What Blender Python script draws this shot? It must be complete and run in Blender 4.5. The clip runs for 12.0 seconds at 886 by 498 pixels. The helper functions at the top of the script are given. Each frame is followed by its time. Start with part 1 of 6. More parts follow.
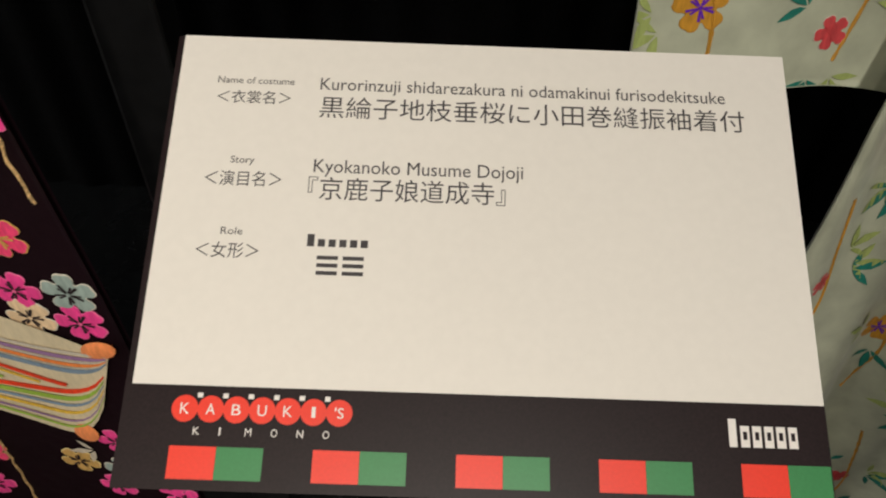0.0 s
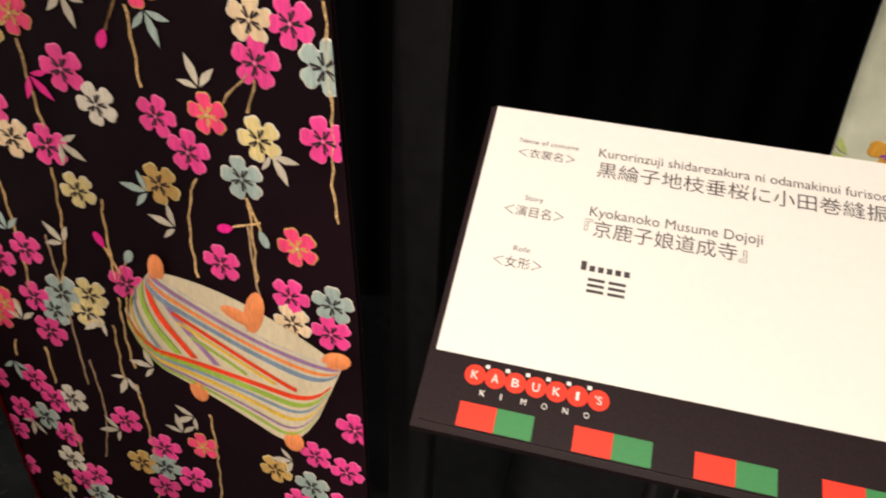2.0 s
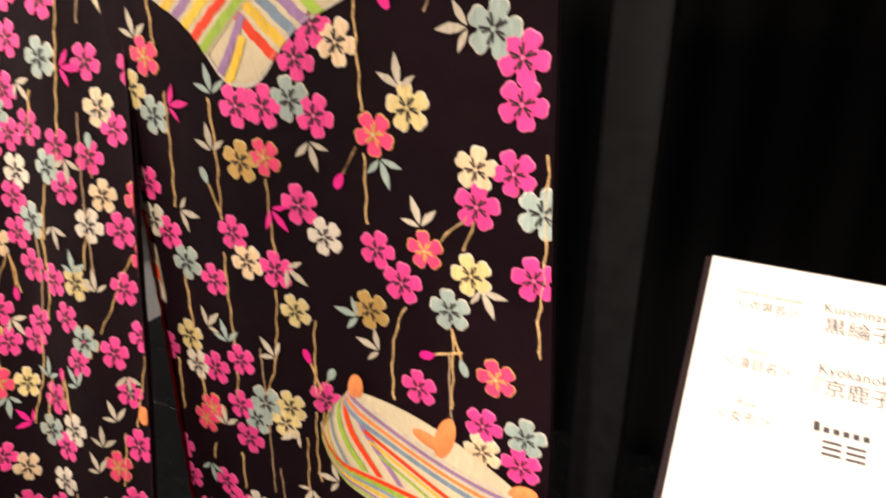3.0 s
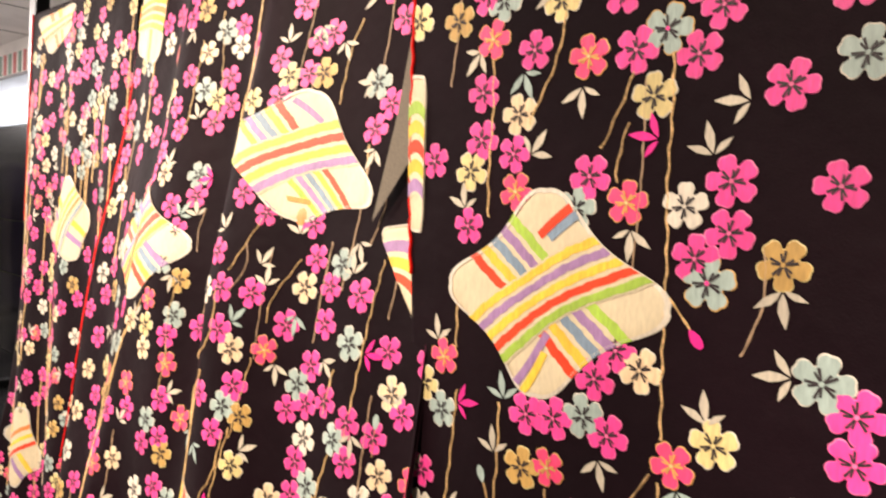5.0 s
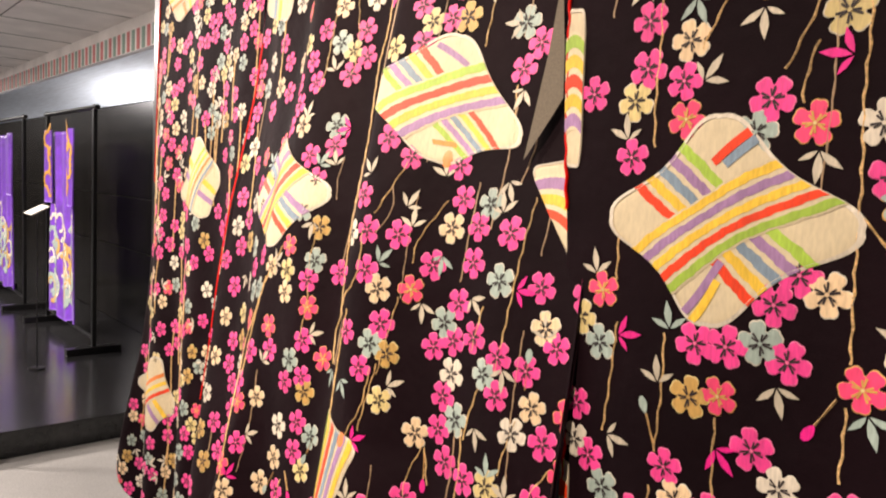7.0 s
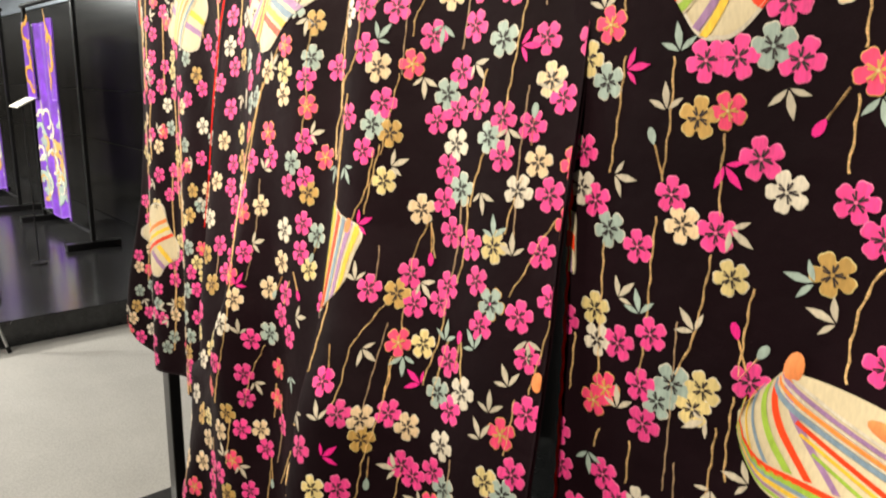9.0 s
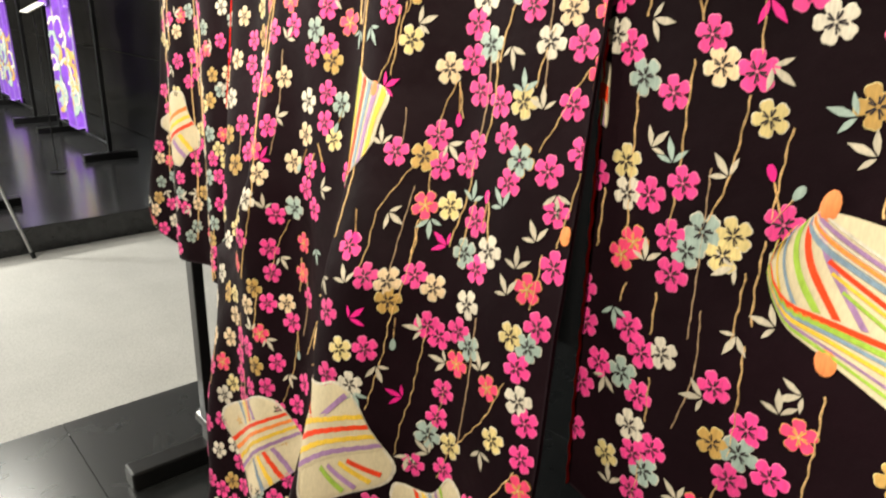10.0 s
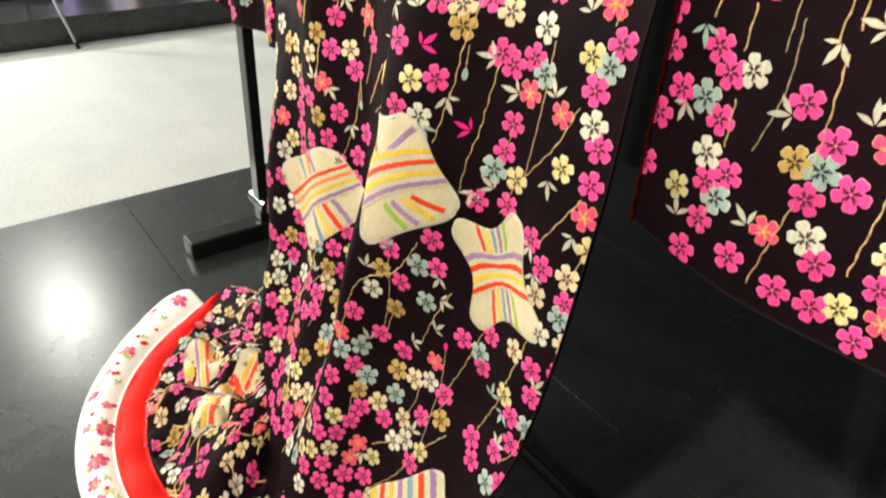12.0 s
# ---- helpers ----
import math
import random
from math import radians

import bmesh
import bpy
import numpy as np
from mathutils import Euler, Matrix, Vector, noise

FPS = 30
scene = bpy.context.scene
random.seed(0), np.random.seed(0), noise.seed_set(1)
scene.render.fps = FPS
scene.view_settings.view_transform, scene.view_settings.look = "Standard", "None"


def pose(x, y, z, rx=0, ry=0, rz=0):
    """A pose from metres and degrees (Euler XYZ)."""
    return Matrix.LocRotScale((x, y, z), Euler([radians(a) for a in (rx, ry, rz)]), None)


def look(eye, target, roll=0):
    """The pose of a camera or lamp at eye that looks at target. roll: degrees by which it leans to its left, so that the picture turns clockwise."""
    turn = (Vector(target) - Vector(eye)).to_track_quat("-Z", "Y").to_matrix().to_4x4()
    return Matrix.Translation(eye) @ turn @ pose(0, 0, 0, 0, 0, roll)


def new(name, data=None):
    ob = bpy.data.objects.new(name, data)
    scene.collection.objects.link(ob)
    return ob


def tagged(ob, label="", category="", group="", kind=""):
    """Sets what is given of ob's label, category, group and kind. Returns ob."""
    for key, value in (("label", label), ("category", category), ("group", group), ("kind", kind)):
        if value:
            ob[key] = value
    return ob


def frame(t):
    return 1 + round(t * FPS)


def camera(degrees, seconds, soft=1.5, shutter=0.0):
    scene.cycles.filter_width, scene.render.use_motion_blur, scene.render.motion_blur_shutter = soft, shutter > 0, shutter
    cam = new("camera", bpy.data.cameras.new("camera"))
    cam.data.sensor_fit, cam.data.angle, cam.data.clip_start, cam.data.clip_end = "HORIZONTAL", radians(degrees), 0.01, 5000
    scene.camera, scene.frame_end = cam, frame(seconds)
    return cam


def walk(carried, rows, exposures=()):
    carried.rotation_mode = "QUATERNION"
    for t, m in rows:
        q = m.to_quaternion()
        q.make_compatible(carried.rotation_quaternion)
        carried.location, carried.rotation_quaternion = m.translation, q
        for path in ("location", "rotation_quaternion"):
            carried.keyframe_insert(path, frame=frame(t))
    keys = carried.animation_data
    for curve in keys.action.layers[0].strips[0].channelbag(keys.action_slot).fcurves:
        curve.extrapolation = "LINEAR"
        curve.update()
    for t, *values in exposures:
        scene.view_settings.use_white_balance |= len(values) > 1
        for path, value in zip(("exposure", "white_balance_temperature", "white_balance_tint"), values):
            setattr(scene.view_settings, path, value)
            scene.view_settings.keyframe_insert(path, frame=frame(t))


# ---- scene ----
cam = camera(63.5, 12.0, soft=2.0, shutter=0.3)
PATH = [
    (0, (0.056, 0.108, 1.356), (-0.037, 1.565, -0.011), 0.8),
    (0.5, (0.047, 0.082, 1.352), (-0.09, 1.586, 0.04), 2.0),
    (1, (0.038, 0.052, 1.346), (-0.154, 1.603, 0.098), 2.7),
    (1.5, (0.019, 0.028, 1.351), (-0.283, 1.627, 0.189), 3.4),
    (2, (0.001, 0.01, 1.357), (-0.433, 1.647, 0.293), 3.1),
    (2.5, (-0.018, -0.003, 1.361), (-0.626, 1.64, 0.396), 2.0),
    (3, (-0.039, -0.016, 1.376), (-0.869, 1.623, 0.587), 0.4),
    (3.5, (-0.059, -0.03, 1.389), (-1.036, 1.615, 0.805), 1.3),
    (3.7, (-0.063, -0.031, 1.389), (-1.066, 1.619, 0.867), 2.7),
    (5.3, (-0.103, -0.079, 1.422), (-1.499, 1.353, 1.38), 3.0),
    (5.5, (-0.108, -0.088, 1.424), (-1.524, 1.325, 1.406), 3.1),
    (6, (-0.123, -0.103, 1.415), (-1.588, 1.258, 1.376), 3.2),
    (6.5, (-0.131, -0.111, 1.4), (-1.62, 1.222, 1.303), 2.9),
    (6.7, (-0.134, -0.116, 1.391), (-1.623, 1.213, 1.259), 2.9),
    (8.3, (-0.129, -0.124, 1.299), (-1.614, 1.171, 0.954), 1.8),
    (8.5, (-0.129, -0.124, 1.285), (-1.602, 1.177, 0.915), 1.5),
    (9, (-0.126, -0.132, 1.249), (-1.569, 1.177, 0.798), 1.2),
    (9.5, (-0.12, -0.138, 1.22), (-1.547, 1.154, 0.678), 1.3),
    (10, (-0.123, -0.151, 1.189), (-1.544, 1.093, 0.529), 1.5),
    (10.5, (-0.129, -0.166, 1.161), (-1.569, 1.003, 0.412), 1.4),
    (11, (-0.128, -0.18, 1.132), (-1.541, 0.951, 0.281), 1.9),
    (11.5, (-0.121, -0.188, 1.111), (-1.492, 0.92, 0.165), 2.6),
    (12, (-0.113, -0.203, 1.088), (-1.425, 0.85, 0.006), 3.4),
]
EXPOSURE = [(0.0, -1.02, 6480, 8), (1.0, -0.86, 6480, 8), (1.5, -0.64, 6520, 10), (2.0, -0.36, 6800, 15), (2.5, -0.02, 7100, 19), (3.5, 0.44, 7200, 18), (5.5, 0.6, 7150, 19), (6.5, 0.26, 7220, 20), (8.5, 0.34, 7080, 9), (10.5, 0.8, 6740, 2), (12.0, 1.08, 6560, -1)]
walk(cam, [(t, look(eye, target, roll)) for t, eye, target, roll in PATH], EXPOSURE)

# ---- world and lights ----
world = bpy.data.worlds.new("world")
world.use_nodes = True
world.node_tree.nodes["Background"].inputs[0].default_value = (0.9, 0.95, 1.0, 1)
world.node_tree.nodes["Background"].inputs[1].default_value = 0.02
scene.world = world


def area_lamp(name, eye, target, size, watts, colour):
    data = bpy.data.lights.new(name, "AREA")
    data.shape, data.size, data.energy, data.color = "DISK", size, watts, colour
    ob = new(name, data)
    ob.matrix_world = look(eye, target)
    return ob


def added_spot(eye, target, degrees, watts, colour, blend=0.8):
    data = bpy.data.lights.new("added_spot", "SPOT")
    data.spot_size, data.spot_blend, data.energy, data.color, data.shadow_soft_size = radians(degrees), blend, watts, colour, 0.06
    ob = new("added_spot", data)
    ob.matrix_world = look(eye, target)
    return ob


WARM, WARMER = (1.0, 0.93, 0.84), (1.0, 0.90, 0.765)
# Unseen spots, added to brighten the kimono (first two) and the card (third).
ADDED_SPOTS = [((-0.24, -1.35, 2.50), (-0.86, 0.25, 0.48), 72, 156), ((-1.42, -1.12, 2.50), (-1.18, 0.4, 1.56), 47, 135), ((0.35, -1.15, 2.50), (0.10, 0.32, 1.16), 24, 188)]
for i, (eye, target, degrees, watts) in enumerate(ADDED_SPOTS):
    added_spot(eye, target, degrees, watts, WARM if i == 2 else WARMER)
area_lamp("aisle_lamp", (-5.3, 0.26, 2.56), (-5.3, 0.26, 0), 0.3, 34, (1.0, 0.97, 0.93))
# Next two: unseen fill, added to brighten the aisle floor, ceiling and far bay.
area_lamp("aisle_lamp", (-3.1, -1.6, 2.56), (-3.1, -1.4, 0), 0.6, 46, (1.0, 0.97, 0.93))
area_lamp("aisle_lamp", (-6.9, -1.9, 2.56), (-6.9, -1.9, 0), 0.5, 340, (1.0, 0.97, 0.94))

# Unseen lamp, placed so that the pale band on the far wall mirrors it.
area_lamp("aisle_lamp", (-11.5, -0.3, 2.56), (-11.5, -0.3, 0), 0.6, 150, (0.93, 0.97, 1.0))

# ---- materials ----
def material(name, colour, rough=0.6, metal=0.0, grain=0.12, scale=60.0, stretch=(1, 1, 1), bump=0.2, bump_size=0.002, vary=0.0, sheen=0.0, broad=3.0, broad_mix=0.12, emit=0.0, coat=0.0):
    m = bpy.data.materials.new(name)
    m.use_nodes = True
    t, n = m.node_tree, m.node_tree.nodes
    b = n["Principled BSDF"]
    b.inputs["Roughness"].default_value, b.inputs["Metallic"].default_value = rough, metal
    b.inputs["Sheen Weight"].default_value = sheen
    b.inputs["Coat Weight"].default_value = coat
    co = n.new("ShaderNodeTexCoord")
    mp = n.new("ShaderNodeMapping")
    mp.inputs["Scale"].default_value = stretch
    t.links.new(co.outputs["Object"], mp.inputs[0])
    fine, wide = n.new("ShaderNodeTexNoise"), n.new("ShaderNodeTexNoise")
    fine.inputs["Scale"].default_value, fine.inputs["Detail"].default_value = scale, 4
    wide.inputs["Scale"].default_value, wide.inputs["Detail"].default_value = broad, 3
    for tex in (fine, wide):
        t.links.new(mp.outputs[0], tex.inputs["Vector"])
    hsv = n.new("ShaderNodeHueSaturation")
    hsv.inputs["Color"].default_value = (*colour, 1)
    a1, a2 = n.new("ShaderNodeMapRange"), n.new("ShaderNodeMapRange")
    a1.inputs[3].default_value, a1.inputs[4].default_value = 1 - grain, 1 + grain
    a2.inputs[3].default_value, a2.inputs[4].default_value = 1 - broad_mix, 1 + broad_mix
    a1.inputs[1].default_value, a1.inputs[2].default_value = 0.3, 0.7
    a2.inputs[1].default_value, a2.inputs[2].default_value = 0.3, 0.7
    t.links.new(fine.outputs[0], a1.inputs[0])
    t.links.new(wide.outputs[0], a2.inputs[0])
    mul = n.new("ShaderNodeMath")
    mul.operation = "MULTIPLY"
    t.links.new(a1.outputs[0], mul.inputs[0])
    t.links.new(a2.outputs[0], mul.inputs[1])
    last = mul.outputs[0]
    if vary:
        info, a3, mul2 = n.new("ShaderNodeObjectInfo"), n.new("ShaderNodeMapRange"), n.new("ShaderNodeMath")
        a3.inputs[3].default_value, a3.inputs[4].default_value = 1 - vary, 1 + vary
        mul2.operation = "MULTIPLY"
        t.links.new(info.outputs["Random"], a3.inputs[0])
        t.links.new(a3.outputs[0], mul2.inputs[0])
        t.links.new(last, mul2.inputs[1])
        last = mul2.outputs[0]
    t.links.new(last, hsv.inputs["Value"])
    t.links.new(hsv.outputs[0], b.inputs["Base Color"])
    bp = n.new("ShaderNodeBump")
    bp.inputs["Strength"].default_value, bp.inputs["Distance"].default_value = bump, bump_size
    t.links.new(fine.outputs[0], bp.inputs["Height"])
    t.links.new(bp.outputs[0], b.inputs["Normal"])
    if emit:
        b.inputs["Emission Color"].default_value, b.inputs["Emission Strength"].default_value = (*colour, 1), emit
    return m


def thread(name, colour, **k):
    """Satin-stitched silk: long fine ridges, a soft shine."""
    return material(name, colour, rough=0.5, grain=0.16, scale=420, stretch=(1, 1, 0.22), bump=0.35, bump_size=0.0008, vary=0.10, sheen=0.04, broad=40, broad_mix=0.12, **k)


def damask(name, ground, figure):
    """Figured satin: the woven figure shows only by its duller shine."""
    m = material(name, ground, rough=0.5, grain=0.2, scale=700, bump=0.3, bump_size=0.0006, broad=9, broad_mix=0.25)
    t, n = m.node_tree, m.node_tree.nodes
    b = n["Principled BSDF"]
    b.inputs["Specular IOR Level"].default_value = 0.07
    co, mp, vo, mr = n.new("ShaderNodeTexCoord"), n.new("ShaderNodeMapping"), n.new("ShaderNodeTexWave"), n.new("ShaderNodeMapRange")
    mp.inputs["Scale"].default_value = (22, 22, 22)
    mp.inputs["Rotation"].default_value = (0, radians(45), 0)
    vo.wave_type, vo.bands_direction = "BANDS", "X"
    vo.inputs["Distortion"].default_value, vo.inputs["Detail"].default_value, vo.inputs["Scale"].default_value = 6, 1, 0.9
    mr.inputs[1].default_value, mr.inputs[2].default_value = 0.45, 0.55
    mr.inputs[3].default_value, mr.inputs[4].default_value = figure[0], figure[1]
    t.links.new(co.outputs["Object"], mp.inputs[0])
    t.links.new(mp.outputs[0], vo.inputs["Vector"])
    t.links.new(vo.outputs["Fac"], mr.inputs[0])
    t.links.new(mr.outputs[0], b.inputs["Roughness"])
    soft, crease = n.new("ShaderNodeTexNoise"), n.new("ShaderNodeBump")
    soft.inputs["Scale"].default_value, soft.inputs["Detail"].default_value = 16, 3
    crease.inputs["Strength"].default_value, crease.inputs["Distance"].default_value = 0.35, 0.012
    t.links.new(co.outputs["Object"], soft.inputs["Vector"])
    t.links.new(soft.outputs[0], crease.inputs["Height"])
    t.links.new(b.inputs["Normal"].links[0].from_socket, crease.inputs["Normal"])
    t.links.new(crease.outputs[0], b.inputs["Normal"])
    return m


SILK = damask("black_figured_silk", (0.0080, 0.0028, 0.0046), (0.62, 0.635))
LINING = material("grey_brown_lining", (0.125, 0.10, 0.07), 0.7, grain=0.15, scale=500)
RED_SILK = material("red_silk", (0.62, 0.006, 0.003), 0.6, grain=0.1, scale=300, broad=14)
RED_SILK.node_tree.nodes["Principled BSDF"].inputs["Specular IOR Level"].default_value = 0.15
WHITE_SILK = material("white_silk", (0.90, 0.85, 0.80), 0.55, grain=0.05, scale=300)
CREAM = material("cream_thread", (0.66, 0.56, 0.375), 0.55, grain=0.08, scale=420, stretch=(1, 1, 0.3), bump=0.3, bump_size=0.0008, vary=0.05, broad=25, broad_mix=0.08)
PINK = thread("pink_thread", (0.84, 0.052, 0.275))
ROSE = thread("rose_thread", (0.84, 0.055, 0.17))
YELLOW = thread("yellow_thread", (0.68, 0.54, 0.235))
OCHRE = thread("ochre_thread", (0.50, 0.30, 0.085))
PEACH = thread("peach_thread", (0.74, 0.54, 0.33))
WHITE = thread("white_thread", (0.66, 0.595, 0.49))
SAGE = thread("sage_thread", (0.33, 0.42, 0.38))
MAGENTA = thread("magenta_thread", (0.78, 0.01, 0.24))
BLUSH = thread("blush_thread", (0.85, 0.16, 0.34))
LEAF_WHITE = thread("leaf_thread", (0.54, 0.475, 0.37))
GOLD = thread("gold_thread", (0.62, 0.34, 0.09))
BROWN = material("stem_cord", (0.66, 0.42, 0.18), 0.42, grain=0.5, scale=330, stretch=(1, 1, 1.8), bump=0.9, bump_size=0.0015, broad=12, broad_mix=0.3, sheen=0.1)
STEM_GOLD = material("gold_stem_cord", (0.68, 0.45, 0.20), 0.45, grain=0.35, scale=260, bump=0.8, bump_size=0.0015, broad=12, broad_mix=0.3)
PALE_CORD = material("pale_cord", (0.42, 0.28, 0.17), 0.5, grain=0.25, scale=300, bump=0.6, bump_size=0.001)
INK = material("dark_thread", (0.02, 0.012, 0.014), 0.6, grain=0.3, scale=300)
ORANGE = thread("orange_thread", (0.85, 0.27, 0.09))
BAND = {
    "r": thread("red_band", (0.82, 0.05, 0.008)), "y": thread("yellow_band", (0.82, 0.52, 0.05)), "v": thread("violet_band", (0.34, 0.19, 0.37)),
    "g": thread("green_band", (0.33, 0.50, 0.06)), "b": thread("blue_band", (0.20, 0.28, 0.36)), "o": thread("orange_band", (0.85, 0.24, 0.05)),
}
BLACK_LACQUER = material("black_lacquered_metal", (0.006, 0.006, 0.0065), 0.30, grain=0.2, scale=90, bump=0.1, bump_size=0.001)
FLOOR_BLACK = material("black_gloss_floor", (0.019, 0.0205, 0.0215), 0.26, grain=0.15, scale=25, bump=0.02, bump_size=0.001, broad=2, broad_mix=0.1)
scuff = FLOOR_BLACK.node_tree
scuff_noise, scuff_map = scuff.nodes.new("ShaderNodeTexNoise"), scuff.nodes.new("ShaderNodeMapRange")
scuff_noise.inputs["Scale"].default_value, scuff_noise.inputs["Detail"].default_value, scuff_noise.inputs["Distortion"].default_value = 7, 8, 1.5
scuff_map.inputs[1].default_value, scuff_map.inputs[2].default_value, scuff_map.inputs[3].default_value, scuff_map.inputs[4].default_value = 0.35, 0.7, 0.255, 0.28
scuff.links.new(scuff.nodes["Texture Coordinate"].outputs["Object"], scuff_noise.inputs["Vector"])
scuff.links.new(scuff_noise.outputs[0], scuff_map.inputs[0])
scuff.links.new(scuff_map.outputs[0], scuff.nodes["Principled BSDF"].inputs["Roughness"])
FAR_BLACK = material("black_far_platform", (0.014, 0.014, 0.015), 0.18, grain=0.3, scale=25, bump=0.04, bump_size=0.002, broad=2, broad_mix=0.3)
CARPET = material("pale_speckled_floor", (0.40, 0.392, 0.375), 0.75, grain=0.16, scale=160, bump=0.2, bump_size=0.002, broad=5, broad_mix=0.05)
CURTAIN = material("black_curtain", (0.0034, 0.0034, 0.0036), 0.95, grain=0.3, scale=120)
CURTAIN.node_tree.nodes["Principled BSDF"].inputs["Specular IOR Level"].default_value = 0.1
CEILING = material("ceiling_board", (0.80, 0.77, 0.75), 0.85, grain=0.04, scale=80, bump=0.1)
WALL = material("dark_panel", (0.009, 0.008, 0.007), 0.22, grain=0.3, scale=12, stretch=(0.15, 0.15, 2), bump=0.05, broad=1.5, broad_mix=0.35)
# Pale blue metal that stands in for light mirrored in the gloss wall's top.
REFLECTION_STEEL = material("reflection_band_steel", (0.74, 0.82, 0.92), 0.28, metal=0.85, grain=0.1, scale=30, stretch=(0.1, 0.1, 2), broad=2)
PAPER = material("white_card", (0.80, 0.76, 0.70), 0.55, grain=0.015, scale=250, bump=0.05, bump_size=0.0004, broad=6, broad_mix=0.015)
CARD_BLACK = material("printed_black", (0.017, 0.010, 0.011), 0.42, grain=0.2, scale=900, bump=0.08, bump_size=0.0002)
CARD_BLACK.node_tree.nodes["Principled BSDF"].inputs["Specular IOR Level"].default_value = 0.2
CARD_RED = material("printed_red", (0.80, 0.035, 0.012), 0.45, grain=0.04, scale=900, bump=0.03, bump_size=0.0002)
CARD_GREEN = material("printed_green", (0.035, 0.21, 0.065), 0.45, grain=0.06, scale=900, bump=0.03, bump_size=0.0002)
CARD_INK = material("printed_grey_ink", (0.045, 0.040, 0.042), 0.6, grain=0.1, scale=900)
CARD_WHITE = material("printed_white", (0.78, 0.74, 0.70), 0.5, grain=0.03, scale=900)
MINT = material("pale_green_satin", (0.54, 0.56, 0.42), 0.42, grain=0.12, scale=40, bump=0.3, bump_size=0.003, broad=12, broad_mix=0.12, sheen=0.3)
TEAL = thread("teal_thread", (0.02, 0.22, 0.17))
CORAL = thread("coral_thread", (0.75, 0.08, 0.09))
AMBER = thread("amber_thread", (0.62, 0.30, 0.03))
LIME = thread("lime_thread", (0.42, 0.50, 0.16))
PURPLE = material("purple_silk", (0.15, 0.018, 0.46), 0.4, grain=0.2, scale=30, broad=8, broad_mix=0.25, sheen=0.3)
STEEL_POLE = material("steel_pole", (0.75, 0.75, 0.74), 0.3, metal=0.7, grain=0.05)
LAMP_GLASS = material("lamp_diffuser", (1.0, 0.96, 0.9), 0.5, grain=0.0, emit=2.5)

# ---- small builders ----
def thing(name, label, category, group="", at=(0, 0, 0)):
    ob = new(name)
    ob.location = at
    ob.empty_display_size = 0.05
    return tagged(ob, label, category, group)


def mesh_part(name, verts, faces, mats, parent=None, label="", index=None, smooth=False):
    me = bpy.data.meshes.new(name)
    me.from_pydata([tuple(v) for v in verts], [], faces)
    for m in (mats if isinstance(mats, (list, tuple)) else [mats]):
        me.materials.append(m)
    if index is not None:
        me.polygons.foreach_set("material_index", index)
    if smooth:
        me.polygons.foreach_set("use_smooth", [True] * len(me.polygons))
    me.update()
    ob = new(name, me)
    if parent is not None:
        ob.parent = parent
        ob.matrix_parent_inverse = parent_inverse(parent)
    if label:
        ob["label"] = label
    return ob


def parent_inverse(parent):
    m = parent.matrix_basis.copy()
    while parent.parent is not None:
        m = parent.parent.matrix_basis @ parent.matrix_parent_inverse @ m
        parent = parent.parent
    return m.inverted()


def part(name, bm, mat, parent=None, label="", smooth=False):
    me = bpy.data.meshes.new(name)
    bm.to_mesh(me)
    bm.free()
    me.materials.append(mat)
    if smooth:
        me.polygons.foreach_set("use_smooth", [True] * len(me.polygons))
    ob = new(name, me)
    if parent is not None:
        ob.parent = parent
        ob.matrix_parent_inverse = parent_inverse(parent)
    if label:
        ob["label"] = label
    return ob


def box(lo, hi, bevel=0.0, segments=2):
    bm = bmesh.new()
    bmesh.ops.create_cube(bm, size=1)
    for v in bm.verts:
        v.co = Vector([(a + b) / 2 + (b - a) * c for a, b, c in zip(lo, hi, v.co)])
    if bevel:
        bmesh.ops.bevel(bm, geom=bm.edges[:], offset=bevel, segments=segments, affect="EDGES", profile=0.5)
    return bm


def rod(a, b, radius, sides=16, radius_end=None):
    bm = bmesh.new()
    a, b = Vector(a), Vector(b)
    bmesh.ops.create_cone(bm, cap_ends=True, segments=sides, radius1=radius, radius2=radius if radius_end is None else radius_end, depth=(b - a).length)
    turn = (b - a).to_track_quat("Z", "Y").to_matrix().to_4x4()
    bmesh.ops.transform(bm, matrix=Matrix.Translation((a + b) / 2) @ turn, verts=bm.verts)
    return bm


# ---- the place ----
SETTING = dict(kind="structure")
DECK_EDGE, FAR_EDGE, STEP = -2.18, -4.25, 0.145

floor = tagged(part("floor", box((-15, -6, -STEP - 0.1), (4, 5, -STEP)), CARPET), "pale grey speckled hard floor of the aisle", "floor", **SETTING)
deck = tagged(part("display_platform", box((DECK_EDGE, -6, -STEP + 0.002), (4, 5, -0.012)), BLACK_LACQUER), "low black display platform with a gloss top", "platform", **SETTING)
tagged(part("display_platform", box((-14.9, 0.0 - 1.2, -STEP + 0.002), (FAR_EDGE, 5, 0.0), 0.004), FAR_BLACK), "low black platform across the aisle", "platform", **SETTING)
ceiling = tagged(part("ceiling", box((-15, -6, 2.6), (4, 5, 2.7)), CEILING), "pale grey board ceiling with dark joints", "ceiling", **SETTING)
for i in range(-16, 5):
    j = part("ceiling_joint", box((i * 0.91 - 0.003, -5.9, 2.597), (i * 0.91 + 0.003, 4.9, 2.603)), CURTAIN, ceiling)
for i in range(-6, 6):
    part("ceiling_joint", box((-14.9, i * 0.91 + 0.2 - 0.003, 2.597), (3.9, i * 0.91 + 0.2 + 0.003, 2.6035)), CURTAIN, ceiling)
tagged(part("wall_east", box((3.9, -6, -0.3), (4.1, 5, 2.7)), CEILING), "plain pale wall behind the camera", "wall", **SETTING)
